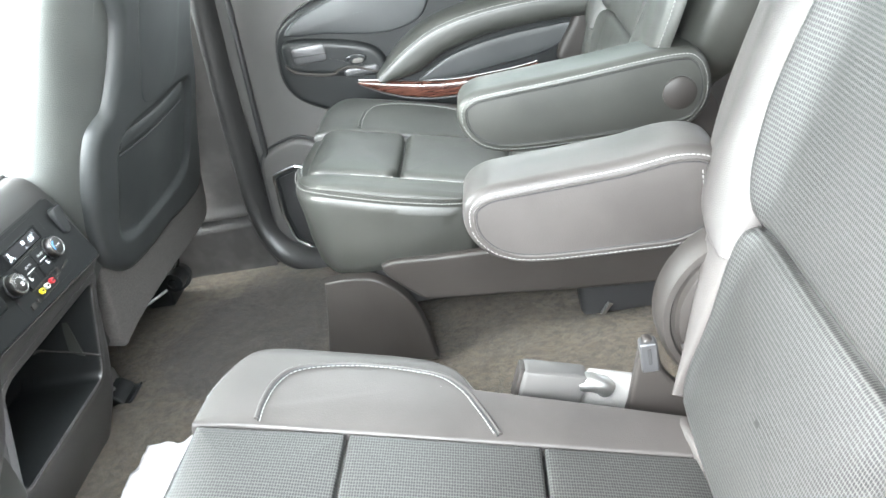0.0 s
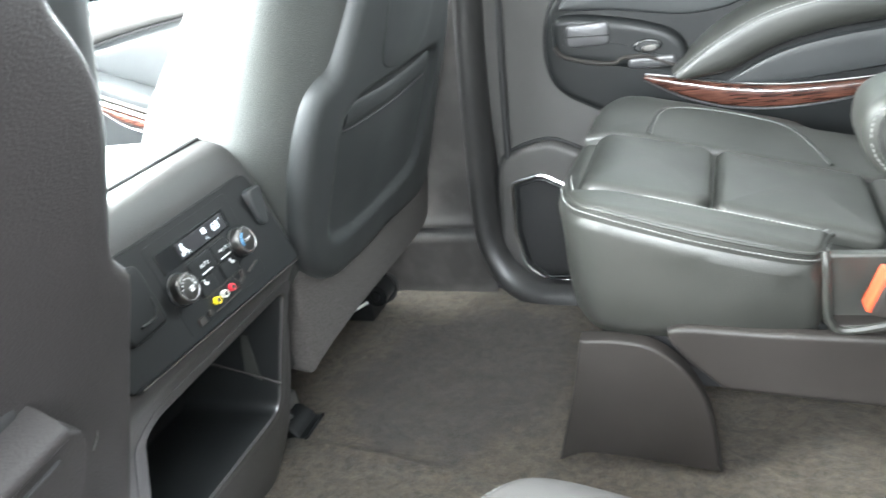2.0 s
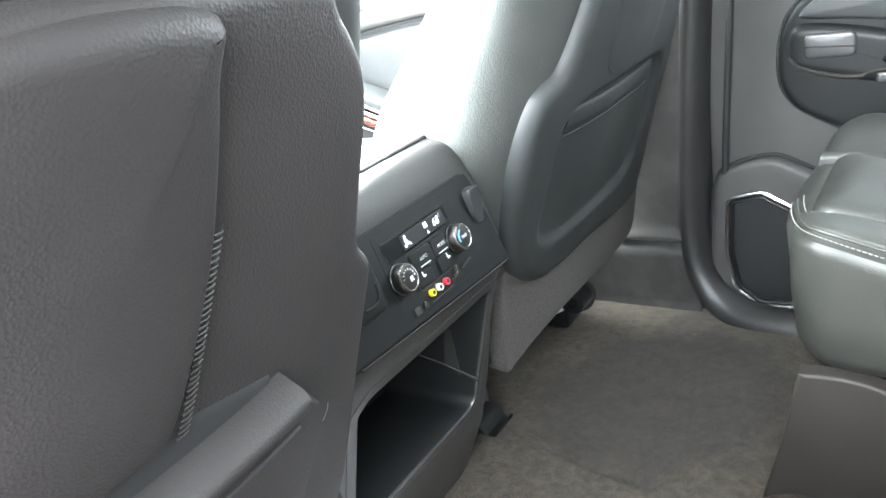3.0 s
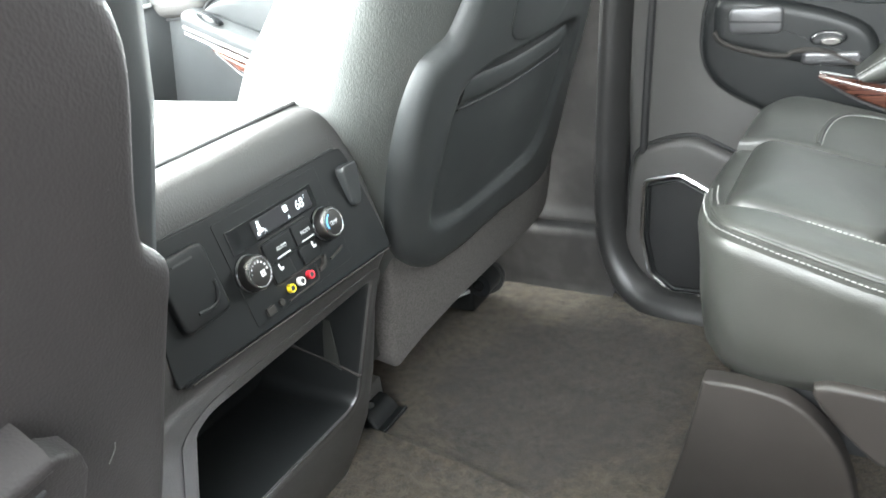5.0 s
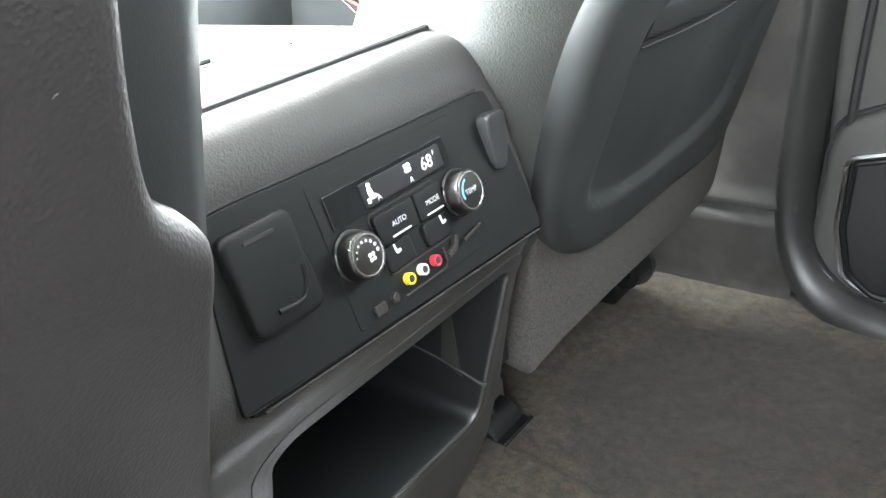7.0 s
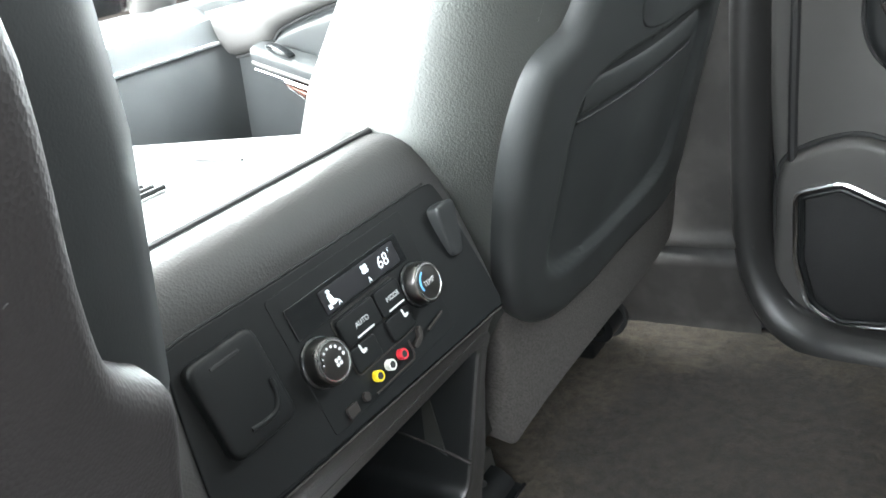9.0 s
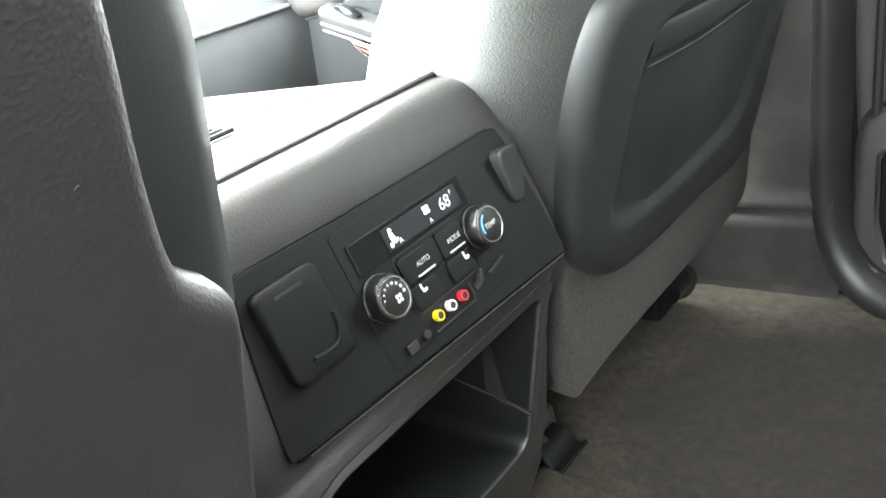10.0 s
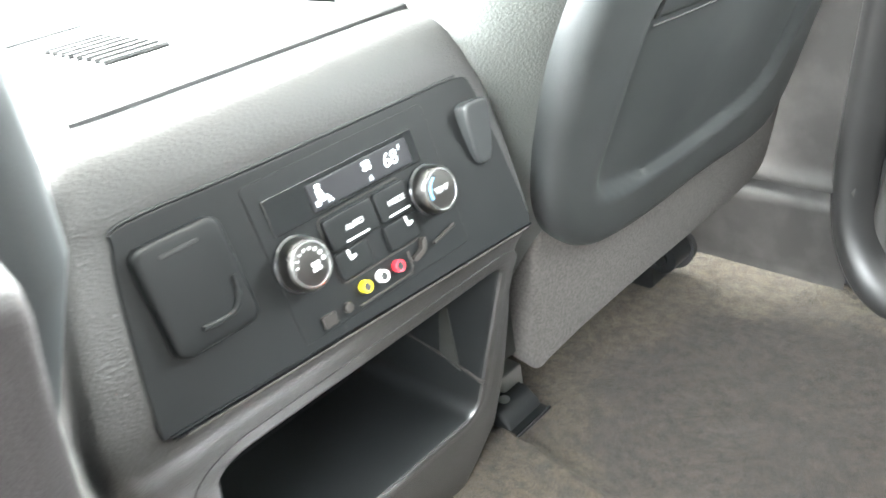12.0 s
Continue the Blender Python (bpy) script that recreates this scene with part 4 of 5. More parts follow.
def console_shell():
    bm = bmesh.new()
    vs = sorted(set([0.0, 0.05, 0.10, 0.14] + list(np.linspace(0.15, 0.33, 10)) + [0.345, 0.36, 0.375, 0.40, 0.43, 0.46, 0.478, 0.483, 0.488, 0.4925, 0.497, 0.501, 0.505, 0.509, 0.512, 0.515, 0.517, 0.519, 0.5205, 0.5215, 0.522]))
    n = 40
    rows = []
    for v in vs:
        row = [bm.verts.new((-0.85, CON_Y - con_left(v), v)), bm.verts.new((rear_face(v) - 0.06, CON_Y - con_left(v), v))]
        for i in range(n + 1):
            a = -1 + 2 * i / n
            span = con_half(v) if a > 0 else con_left(v)
            y = CON_Y + span * math.copysign(1 - (1 - abs(a)) ** 1.25, a)
            e = max(0.0, (abs(y - CON_Y) - span + 0.014) / 0.014)
            depth = 0.012
            row.append(bm.verts.new((rear_face(v) - depth * (1 - math.sqrt(max(0.0, 1 - e * e))), y, v)))
        row += [bm.verts.new((rear_face(v) - 0.06, CON_Y + con_half(v), v)), bm.verts.new((-0.85, CON_Y + con_half(v), v))]
        rows.append(row)
    for a, b in zip(rows, rows[1:]):
        for i in range(len(a) - 1):
            q = (a[i], a[i + 1], b[i + 1], b[i])
            c = sum((w.co for w in q), Vector()) / 4
            if 0.146 < c.z < 0.332 and -0.124 < c.y < 0.136 and c.x > -0.16:
                continue
            bm.faces.new(q)
    bm.faces.new(rows[-1])
    return bm


part("console_body", console_shell(), vinyl, con, "grained charcoal console body")
# cubby: rim, walls and shelf
bm = bmesh.new()
back_pts = [(-0.215 - 0.02 * (0.33 - p[1]), p[0] * 0.86, lerp(0.25, p[1], 0.85)) for p in hole]
loft(bm, [[con_at(p[0], p[1], -0.001) for p in inset(hole, 0.0025)], [con_at(p[0], p[1], -0.004) for p in inset(hole, 0.004)], [tuple(lerp(np.array(a), np.array(b), 0.5)) for a, b in zip([con_at(p[0], p[1], 0) for p in inset(hole, 0.006)], back_pts)], back_pts], cap0=False)
rim = bmesh.new()
loft(rim, [[con_at(p[0], p[1], h) for p in inset(hole, d)] for d, h in ((-0.015, -0.002), (-0.014, 0.0008), (-0.006, 0.0012), (-0.002, 0.0022), (0.0012, 0.0012), (0.0030, -0.003))], False, False)
part("cubby_rim", rim, vinyl, con)
part("cubby", bm, panel_black, con, "black lined open storage cubby")
part("cubby_shelf", tube(spline([(-0.076, 0.1315, 0.190), (-0.11, 0.1275, 0.205), (-0.160, 0.1205, 0.222), (-0.170, 0.108, 0.226)], 5, False), 0.0026), cover, con)
part("cubby_line", tube([(-0.222, -0.10, 0.215), (-0.222, 0.03, 0.213)], 0.0014), cover, con)
# lid, its seam and its grille
lid_o = rounded(-0.60, -0.120, -0.068, 0.106, 0.022)
part("console_lid", pad(lid_o, lambda u, v, w: (u, v, 0.5120 + w), 0.010, 0.006, 0.002, 6), vinyl, con, "grained console lid")
part("lid_seam", tube([(-0.062 - 0.5 * max(0.0, abs(y + 0.005) - 0.090) ** 1.5, y, 0.5205) for y in np.linspace(-0.116, 0.110, 24)], 0.0030), rubber, con)
for k in range(8):
    x = -0.246 + 0.0132 * k
    part("lid_slat", tube([(x, -0.056, 0.5256), (x + 0.002, -0.014, 0.5256)], 0.0019, n=6), rubber, con)
part("lid_slot", plate(rounded(-0.346, -0.075, -0.318, 0.004, 0.008), lambda u, v, w: (u, v, 0.5228 + w), 0.003, 0.001), rubber, con)
part("lid_line", tube([(-0.19, 0.044, 0.5245), (-0.13, 0.039, 0.5245)], 0.001), rubber, con)


def face(u, v, w):
    """The climate panel's surface: across, up, outwards."""
    return (-0.012 - 0.268 * (v - 0.431) + w * 0.966, u, v + w * 0.26)


climate = part("climate_panel", plate(spline([(-0.149, 0.391), (-0.140, 0.44), (-0.131, 0.473), (-0.121, 0.4815), (-0.05, 0.480), (0.06, 0.479), (0.100, 0.4785), (0.111, 0.470), (0.118, 0.43), (0.1235, 0.385), (0.122, 0.374), (0.112, 0.3715), (0.0, 0.3765), (-0.130, 0.382), (-0.145, 0.3845)], 6), face, 0.0013, 0.0010, sink=0.012), panel_black, con, "matte black rear climate panel")
part("panel_groove", tube([face(u, v, 0.0004) for u, v in spline([(-0.129, 0.4765), (-0.121, 0.4825), (-0.05, 0.481), (0.06, 0.480), (0.100, 0.4795)], 6, False)], 0.0009, n=6), rubber, climate)
part("panel_edge", tube([face(u, 0.3765 - 0.042 * u - 0.0006, 0.0012) for u in np.linspace(-0.138, 0.119, 16)], 0.0010), cover, climate)
# hinged socket cover
cv = part("socket_cover", pad(rounded(-0.128, 0.414, -0.081, 0.470, 0.007), face, 0.0085, 0.0035, 0.0006), panel_black, climate)
part("cover_grip", tube(spline([face(-0.112, 0.4245, 0.0088), face(-0.103, 0.4235, 0.0092), face(-0.094, 0.4245, 0.0092), face(-0.0885, 0.432, 0.0090), face(-0.0875, 0.440, 0.0086)], 5, False), 0.0016), panel_black, cv)
part("cover_slot", plate(rounded(-0.116, 0.4615, -0.096, 0.4635, 0.0008), face, 0.0093, 0.0003), rubber, cv)
# control head
part("control_head", plate(rounded(-0.064, 0.386, 0.066, 0.474, 0.003), face, 0.0018, 0.0004), panel_black, climate, "satin black climate control head")
part("screen_surround", plate(rounded(-0.056, 0.4440, 0.051, 0.4640, 0.001), face, 0.0030, 0.0006), gloss, climate)
part("screen", plate(rounded(-0.029, 0.4462, 0.0440, 0.4610, 0.001), face, 0.0042, 0.0006), lcd, climate, "dark grey display window")
part("display_digits", lettering("68", face, 0.0285, 0.4535, 0.0112, 0.0046, 0.1), display_ink, climate, "lit white temperature digits")
part("display_degree", lettering("F", face, 0.0370, 0.4572, 0.0042, 0.0046, 0.1), display_ink, climate)
part("display_letter", lettering("A", face, 0.0115, 0.4490, 0.0048, 0.0052), display_ink, climate)
part("display_letter", lettering("A", face, -0.0180, 0.4495, 0.0050, 0.0052), display_ink, climate)
for q in range(4):
    a = radians(45 + 90 * q)
    part("fan_icon", plate(disc(0.0115 + 0.0019 * math.cos(a), 0.4565 + 0.0019 * math.sin(a), 0.0014, 10), face, 0.0052, 0.0002), display_ink, climate)
part("airflow_icon", plate(disc(-0.0228, 0.4585, 0.0013, 12), face, 0.0052, 0.0002), display_ink, climate)
part("airflow_icon", plate(spline([(-0.0245, 0.4565), (-0.0220, 0.4567), (-0.0208, 0.4527), (-0.0190, 0.4524), (-0.0192, 0.4507), (-0.0238, 0.4506)], 4), face, 0.0052, 0.0002), display_ink, climate)
part("airflow_icon", plate(rounded(-0.0268, 0.4486, -0.0246, 0.4514, 0.0004), face, 0.0052, 0.0002), display_ink, climate)


def knob(u, v):
    k = part("knob_collar", lathe(face, u, v, [(0.0158, 0.001), (0.0158, 0.0035), (0.0150, 0.0045), (0.0142, 0.0047)]), gloss, climate)
    part("knob", lathe(face, u, v, [(0.0142, 0.004), (0.0138, 0.0125), (0.0130, 0.0140), (0.0122, 0.0142)]), gunmetal, climate, "dark chrome turning knob")
    part("knob_ring", lathe(face, u, v, [(0.0124, 0.0135), (0.0121, 0.0148), (0.0112, 0.0149), (0.0107, 0.0137)], 36), chrome, k, "satin chrome knob ring")
    part("knob_face", lathe(face, u, v, [(0.0108, 0.0132), (0.0106, 0.0138), (0.004, 0.0140), (0.0005, 0.0140)], 30), gloss, k)
    return k


k1 = knob(-0.049, 0.4265)
bm = bmesh.new()
for i in range(8):
    a = radians(170 - 24 * i)
    s = 0.0006 + 0.00009 * i
    plate(disc(-0.049 + 0.0082 * math.cos(a), 0.4265 + 0.0082 * math.sin(a), s, 8), face, 0.0144, 0.0002, bm)
for k in range(4):
    a = radians(45 + 90 * k)
    plate(disc(-0.0465 + 0.0019 * math.cos(a), 0.4245 + 0.0019 * math.sin(a), 0.0013, 10), face, 0.0144, 0.0002, bm)
part("knob_marks", bm, ivory, k1)
k2 = knob(0.049, 0.4265)
part("knob_word", lettering("TEMP", face, 0.049, 0.4265, 0.0048, 0.0144), ivory, k2)
part("knob_arc", tube([face(0.049 + 0.0085 * math.cos(radians(a)), 0.4265 + 0.0085 * math.sin(radians(a)), 0.0144) for a in range(110, 205, 9)], 0.0008, n=5), blue, k2)
# buttons between the knobs
for u0, u1, word, mid, bar in ((-0.0285, 0.0065, "AUTO", -0.0098, (-0.0185, -0.0020)), (0.0080, 0.0325, "MODE", 0.0222, (0.0140, 0.0300))):
    b = part("button", pad(rounded(u0, 0.4225, u1, 0.4405, 0.0025), face, 0.0046, 0.0008), panel_black, climate)
    part("button_word", lettering(word, face, mid, 0.4315, 0.0046, 0.0050), ivory, b)
    part("button_bar", plate(rounded(bar[0], 0.4242, bar[1], 0.4253, 0.0004), face, 0.0050, 0.0002), ivory, b)
part("button_frame", tube([face(p[0], p[1], 0.0020) for p in rounded(-0.0300, 0.4045, 0.0310, 0.4425, 0.004) + rounded(-0.0300, 0.4045, 0.0310, 0.4425, 0.004)[:1]], 0.0006, n=6), cover, climate)
for u, k in ((-0.018, -0.0195), (0.0190, 0.0248)):
    b = part("button", pad(rounded(u - 0.0115, 0.4060, u + 0.0125, 0.4212, 0.0025), face, 0.0044, 0.0008), panel_black, climate)
    bm = plate(spline([(k - 0.0016, 0.4205), (k - 0.0002, 0.4205), (k + 0.0004, 0.4172), (k + 0.0030, 0.4170), (k + 0.0030, 0.4153), (k - 0.0008, 0.4151)], 4), face, 0.0048, 0.0002)
    part("seat_icon", bm, ivory, b)
# phono jacks
for u, m in ((-0.0178, yellow), (-0.0050, white), (0.0078, red)):
    j = part("phono_jack", lathe(face, u, 0.3975, [(0.0036, 0.001), (0.0036, 0.0060), (0.0031, 0.0065), (0.0025, 0.0063), (0.0023, 0.0035), (0.0004, 0.0035)], 20), m, climate)
    part("jack_core", lathe(face, u, 0.3975, [(0.0023, 0.0045), (0.0022, 0.0062), (0.0016, 0.0064), (0.0004, 0.0060)], 14), rubber, j, "dark jack socket")
part("jack_rail", tube([face(u, 0.3900, 0.0052) for u in (-0.026, 0.0, 0.014)] + [face(0.0165, 0.3935, 0.0052), face(0.0165, 0.402, 0.0052)], 0.0008, n=6), cover, climate)
part("port", plate(rounded(-0.0505, 0.3885, -0.0415, 0.3955, 0.001), face, 0.0042, 0.0006), cover, climate)
part("port", plate(disc(-0.0325, 0.3925, 0.0030, 16), face, 0.0042, 0.0006), cover, climate)
part("port_mark", plate(spline([(0.021, 0.394), (0.030, 0.397), (0.032, 0.404), (0.029, 0.4035), (0.027, 0.399), (0.020, 0.397)], 3), face, 0.0056, 0.0004), cover, climate)
part("socket_slot", tube([face(0.037, 0.398, 0.0050), face(0.056, 0.4015, 0.0050)], 0.0012), cover, climate)
# coat hook
part("hook", pad(spline([(0.0735, 0.447), (0.0712, 0.462), (0.0706, 0.476), (0.0735, 0.481), (0.082, 0.4815), (0.0905, 0.480), (0.0925, 0.475), (0.0905, 0.458), (0.086, 0.444), (0.079, 0.4425)], 5), lambda u, v, w: face(u + 0.019, v - 0.018, w * (0.35 + 0.65 * max(0.0, (v - 0.44) / 0.04))), 0.012, 0.0025, 0.0), shell, climate, "dark folding hook")


# ---- second row seats ----
def top_z(x):
    return 0.352 - 0.268 * (x - 0.349)


def second_seat(sy, inner, rim_in, rim_out, outer, lift, label):
    """A second row bucket seat. Given across: inboard edge, the insert's two edges, outboard edge."""
    hide = leather if sy > 0 else near_lit_leather
    s = thing("second_row_seat", label, "seat", "second row seats")

    def top(u, v, w):
        # bolsters rise towards the inboard and outboard ridges
        a = max(0.0, (rim_in - v) / (rim_in - inner))
        b = max(0.0, (v - rim_out) / (outer - rim_out))
        e = max(a, b)
        z = top_z(u) + (lift if a > 0 else 0.014) * math.sin(min(e, 1) * 2.2) - (0.026 if sy < 0 or b > 0 else 0.008) * (max(0, e - 0.66) / 0.34) ** 2
        z -= 0.9 * max(0.0, 0.335 - u) ** 1.7 + (0.25 * max(0.0, 0.33 - u) ** 1.3 if sy > 0 else 0.0)
        return (u + 0.26 * w, sy * v, z + 0.966 * w)

    # footprint: round front corners, cut back at the rear for hinge and buckle
    nose = [(0.262, 0.16), (0.274, 0.088), (0.308, 0.030), (0.358, 0.006)] if sy < 0 else [(0.255, 0.16), (0.263, 0.075), (0.283, 0.028), (0.318, 0.007), (0.37, 0.002)]
    waist = ((0.44, 0.003), (0.485, 0.014), (0.520, 0.030), (0.543, 0.048), (0.557, 0.070), (0.580, 0.084), (0.62, 0.090), (0.77, 0.096)) if sy < 0 else ((0.44, 0.0), (0.525, 0.004), (0.548, 0.018), (0.562, 0.056), (0.61, 0.062), (0.77, 0.07))
    cut = [(a, inner + c) for a, c in waist]
    foot = spline([(a, inner + c) for a, c in nose] + cut + [(0.78, inner + (0.13 if sy < 0 else 0.10)), (0.78, outer - 0.10), (0.77, outer - 0.07), (0.61, outer - 0.066), (0.558, outer - 0.056), (0.548, outer - 0.020), (0.525, outer - 0.004), (0.44, outer), (0.358, outer - 0.006), (0.308, outer - 0.030), (0.274, outer - 0.088), (0.262, outer - 0.16)], 5)
    if sy < 0:
        foot = [np.array((p[0] + 0.11 * max(0.0, 0.45 - p[0]), p[1])) for p in foot]
    # body of the cushion
    bm = bmesh.new()
    rings = []
    for z, d in ((0.185, 0.030), (0.195, 0.012), (0.215, 0.002), (0.26, 0.0), (0.30, 0.002)):
        ring = inset(foot, d)
        rings.append([(p[0] - 0.06 * (z - 0.24) * (1 if p[0] < 0.4 else 0), sy * p[1], min(z, top_z(p[0]) - 0.030)) for p in ring])
    edge = foot
    for d, w in ((0.001, -0.020), (0.003, -0.010), (0.010, -0.004), (0.03, -0.006), (0.09, -0.006)):
        rings.append([top(p[0], p[1], w) for p in inset(edge, d)])
    loft(bm, rings)
    part("cushion_body", bm, hide, s)
    # insert panels with seams between them
    for x0, x1 in ((0.294 if sy < 0 else 0.284, 0.434), (0.437, 0.614), (0.617, 0.775)):
        part("insert_panel", pad(rounded(x0, rim_in + 0.001, x1, rim_out - 0.001, (0.024 if x0 < 0.3 else 0.016) if sy > 0 else 0.003), top, *((0.014, 0.013, 0.007) if sy > 0 else (0.0105, 0.0035, 0.002)), 14, sink=0.012), perforated if sy < 0 else leather, s, "perforated black leather insert" if sy < 0 else "")
    if sy > 0:
        part("stitching", stitches([top(x, rim_in - 0.007, 0.0108) for x in np.linspace(0.36, 0.545, 30)], 0.0007), thread, s)
    # bolsters with a D-shaped stitched panel
    for a, b in ((inner, rim_in - 0.001), (rim_out + 0.001, outer)):
        first = a == inner
        shape = [p for p in inset(foot, 0.005) if (p[1] < b - 0.002 if first else p[1] > a + 0.002)]
        line = b if first else a
        if not first:
            shape = shape[::-1]
        shape = shape + [np.array((x, line)) for x in np.linspace(shape[-1][0], shape[0][0], 14)]
        part("bolster", pad(shape, top, 0.010, 0.008 if sy > 0 else 0.004, 0.002, 10, sink=0.016), hide, s)
        lo, hi = (b, a) if a == inner else (a, b)
        d = hi - lo
        if abs(d) < 0.09:
            continue
        arc = spline([(0.353, lo + 0.02 * d), (0.354, lo + 0.18 * d), (0.362, lo + 0.40 * d), (0.382, lo + 0.54 * d), (0.438, lo + 0.62 * d), (0.508, lo + 0.58 * d), (0.537, lo + 0.455 * d), (0.555, lo + 0.26 * d), (0.572, lo + 0.03 * d)], 7, False)
        part("stitching", stitches([top(p[0], p[1], 0.0130) for p in arc], 0.00055, 0.0050), thread, s)
        part("seam", tube([top(p[0] + 0.002 * (1 if p[0] > 0.45 else -1), p[1] + (0.002 if hi > lo else -0.002), 0.0118) for p in arc], 0.0012, n=6), rubber, s)
        part("panel_welt", tube([top(p[0] + 0.0045 * (1 if p[0] > 0.45 else -1), p[1] + (0.0045 if hi > lo else -0.0045), 0.0112) for p in arc], 0.0024, n=8), hide, s)
    # stitched ridge over the side panel
    for yy in (inner, outer):
        t = 1 if yy == inner else -1
        row = [top(p[0], p[1], 0.0088) for p in inset(foot, 0.012) if p[0] < 0.56 and abs(p[1] - yy) < 0.11]
        row = row if yy == inner else row[::-1]
        part("stitching", stitches(row, 0.0007), thread, s)
        row = [top(p[0], p[1], 0.0045) for p in inset(foot, 0.006) if p[0] < 0.56 and abs(p[1] - yy) < 0.11]
        part("piping", tube(row, 0.0024, n=8), hide, s)
        row = [top(p[0], p[1], 0.0015) for p in inset(foot, 0.001) if p[0] < 0.56 and abs(p[1] - yy) < 0.11]
        part("stitching", stitches(row, 0.0007), thread, s)
    # plastic skirts: long side cover and curved leg cover
    base = spline([(0.385, 0.214), (0.50, 0.214), (0.70, 0.205), (0.85, 0.180), (0.86, 0.110), (0.75, 0.108), (0.60, 0.122), (0.47, 0.134), (0.435, 0.145)], 5)
    for yy, t in ((inner + 0.006, -1), (outer - 0.006, 1)):
        part("side_cover", plate(base, lambda u, v, w, yy=yy, t=t: (u, sy * (yy + t * w), v), 0.014, 0.006), cover, s, "smooth dark plastic side cover")
        legp = [(0.238, 0.008), (0.262, 0.10), (0.282, 0.196), (0.33, 0.197), (0.372, 0.186), (0.408, 0.150), (0.430, 0.095), (0.440, 0.008)]
        part("leg_cover", plate([np.array(p) for p in spline(legp[:3], 4, False) + spline(legp[2:], 5, False)[1:] + [(0.36, 0.018), (0.29, 0.024), (0.268, 0.022), (0.252, 0.014)]], lambda u, v, w, yy=yy, t=t: (u, sy * (yy + 0.012 + t * w), v), 0.022, 0.004), cover, s, "fan-shaped dark plastic leg cover")
    part("underframe", box(0.30, min(sy * (inner + 0.04), sy * (outer - 0.04)), 0.10, 0.80, max(sy * (inner + 0.04), sy * (outer - 0.04)), 0.20, 0.012), rubber, s)
    for yy in (inner + 0.09, outer - 0.09):
        part("floor_latch", box(0.70, sy * yy - 0.03, 0.006, 0.84, sy * yy + 0.03, 0.11, 0.012), rubber, s, "black floor latch")
        part("latch_bolt", tube([(0.735, sy * yy - sy * 0.040, 0.018), (0.752, sy * yy - sy * 0.040, 0.040)], 0.006), chrome, s)

    # backrest, leaning back
    def rest(u, v, w):
        # u across (as for the cushion), v height, w towards the seat's front
        e = max(0.0, (abs(u - (inner + outer) / 2) / ((outer - inner) / 2) - 0.55) / 0.45)
        f = w + 0.022 * math.sin(min(e, 1.0) * 2.3)
        return (0.79 + 0.404 * (v - 0.32) - f * 0.927, sy * u, v + f * 0.375)

    mid = (inner + outer) / 2
    hw = (outer - inner) / 2 + 0.045
    bm = bmesh.new()
    rings = []
    for z, f, dp in ((0.255, 0.46, 0.06), (0.275, 0.52, 0.09), (0.31, 0.56, 0.11), (0.37, 0.60, 0.12), (0.41, 0.68, 0.125), (0.445, 0.90, 0.125), (0.48, 1.04, 0.125), (0.54, 1.085, 0.125), (0.63, 1.06, 0.125), (0.74, 1.0, 0.12), (0.84, 0.90, 0.11), (0.90, 0.75, 0.09), (0.915, 0.55, 0.06)):
        ring = []
        for i in range(44):
            a = 2 * math.pi * i / 44
            c, d = math.cos(a), math.sin(a)
            q = (abs(c) ** 4 + abs(d) ** 4) ** (-0.25)
            ring.append((0.795 + 0.404 * (z - 0.32) + dp / 2 + q * c * dp / 2, sy * (mid + q * d * hw * f), z - 0.2 * q * c * dp / 2))
        rings.append(ring)
    loft(bm, rings)
    part("backrest", bm, hide, s)
    for e in (-1, 1):
        a0 = [(mid + e * k, z) for k, z in ((0.158, 0.418), (0.205, 0.432), (0.268, 0.462), (0.292, 0.53), (0.288, 0.63), (0.272, 0.74), (0.235, 0.85))]
        b0 = [(mid + e * k, z) for k, z in ((0.146, 0.424), (0.150, 0.444), (0.158, 0.476), (0.184, 0.535), (0.182, 0.63), (0.165, 0.74), (0.130, 0.85))]
        part("back_bolster", strip(spline(b0, 6, False), spline(a0, 6, False), rest, 0.020, 0.4, 12), hide, s)
        wing_out = spline([(mid + e * k, z) for k, z in ((0.150, 0.272), (0.164, 0.325), (0.182, 0.380), (0.206, 0.436))], 5, False)
        wing_in = spline([(mid + e * k, z) for k, z in ((0.146, 0.276), (0.147, 0.330), (0.148, 0.385), (0.150, 0.436))], 5, False)
        part("back_wing", strip(wing_in, wing_out, rest, 0.013, 0.6, 10), hide, s)
        row = [rest(p[0] - e * 0.004, p[1], 0.0075) for p in spline(a0, 6, False)]
        part("stitching", stitches(row), thread, s)
    ins = perforated if sy < 0 else leather
    part("back_insert", pad(spline([(mid - 0.10, 0.268), (mid - 0.142, 0.285), (mid - 0.148, 0.36), (mid - 0.150, 0.452), (mid - 0.08, 0.461), (mid + 0.08, 0.461), (mid + 0.150, 0.452), (mid + 0.148, 0.36), (mid + 0.142, 0.285), (mid + 0.10, 0.268)], 6), rest, 0.016, 0.012, 0.006, 12, sink=0.01), ins, s, "perforated black leather insert" if sy < 0 else "")
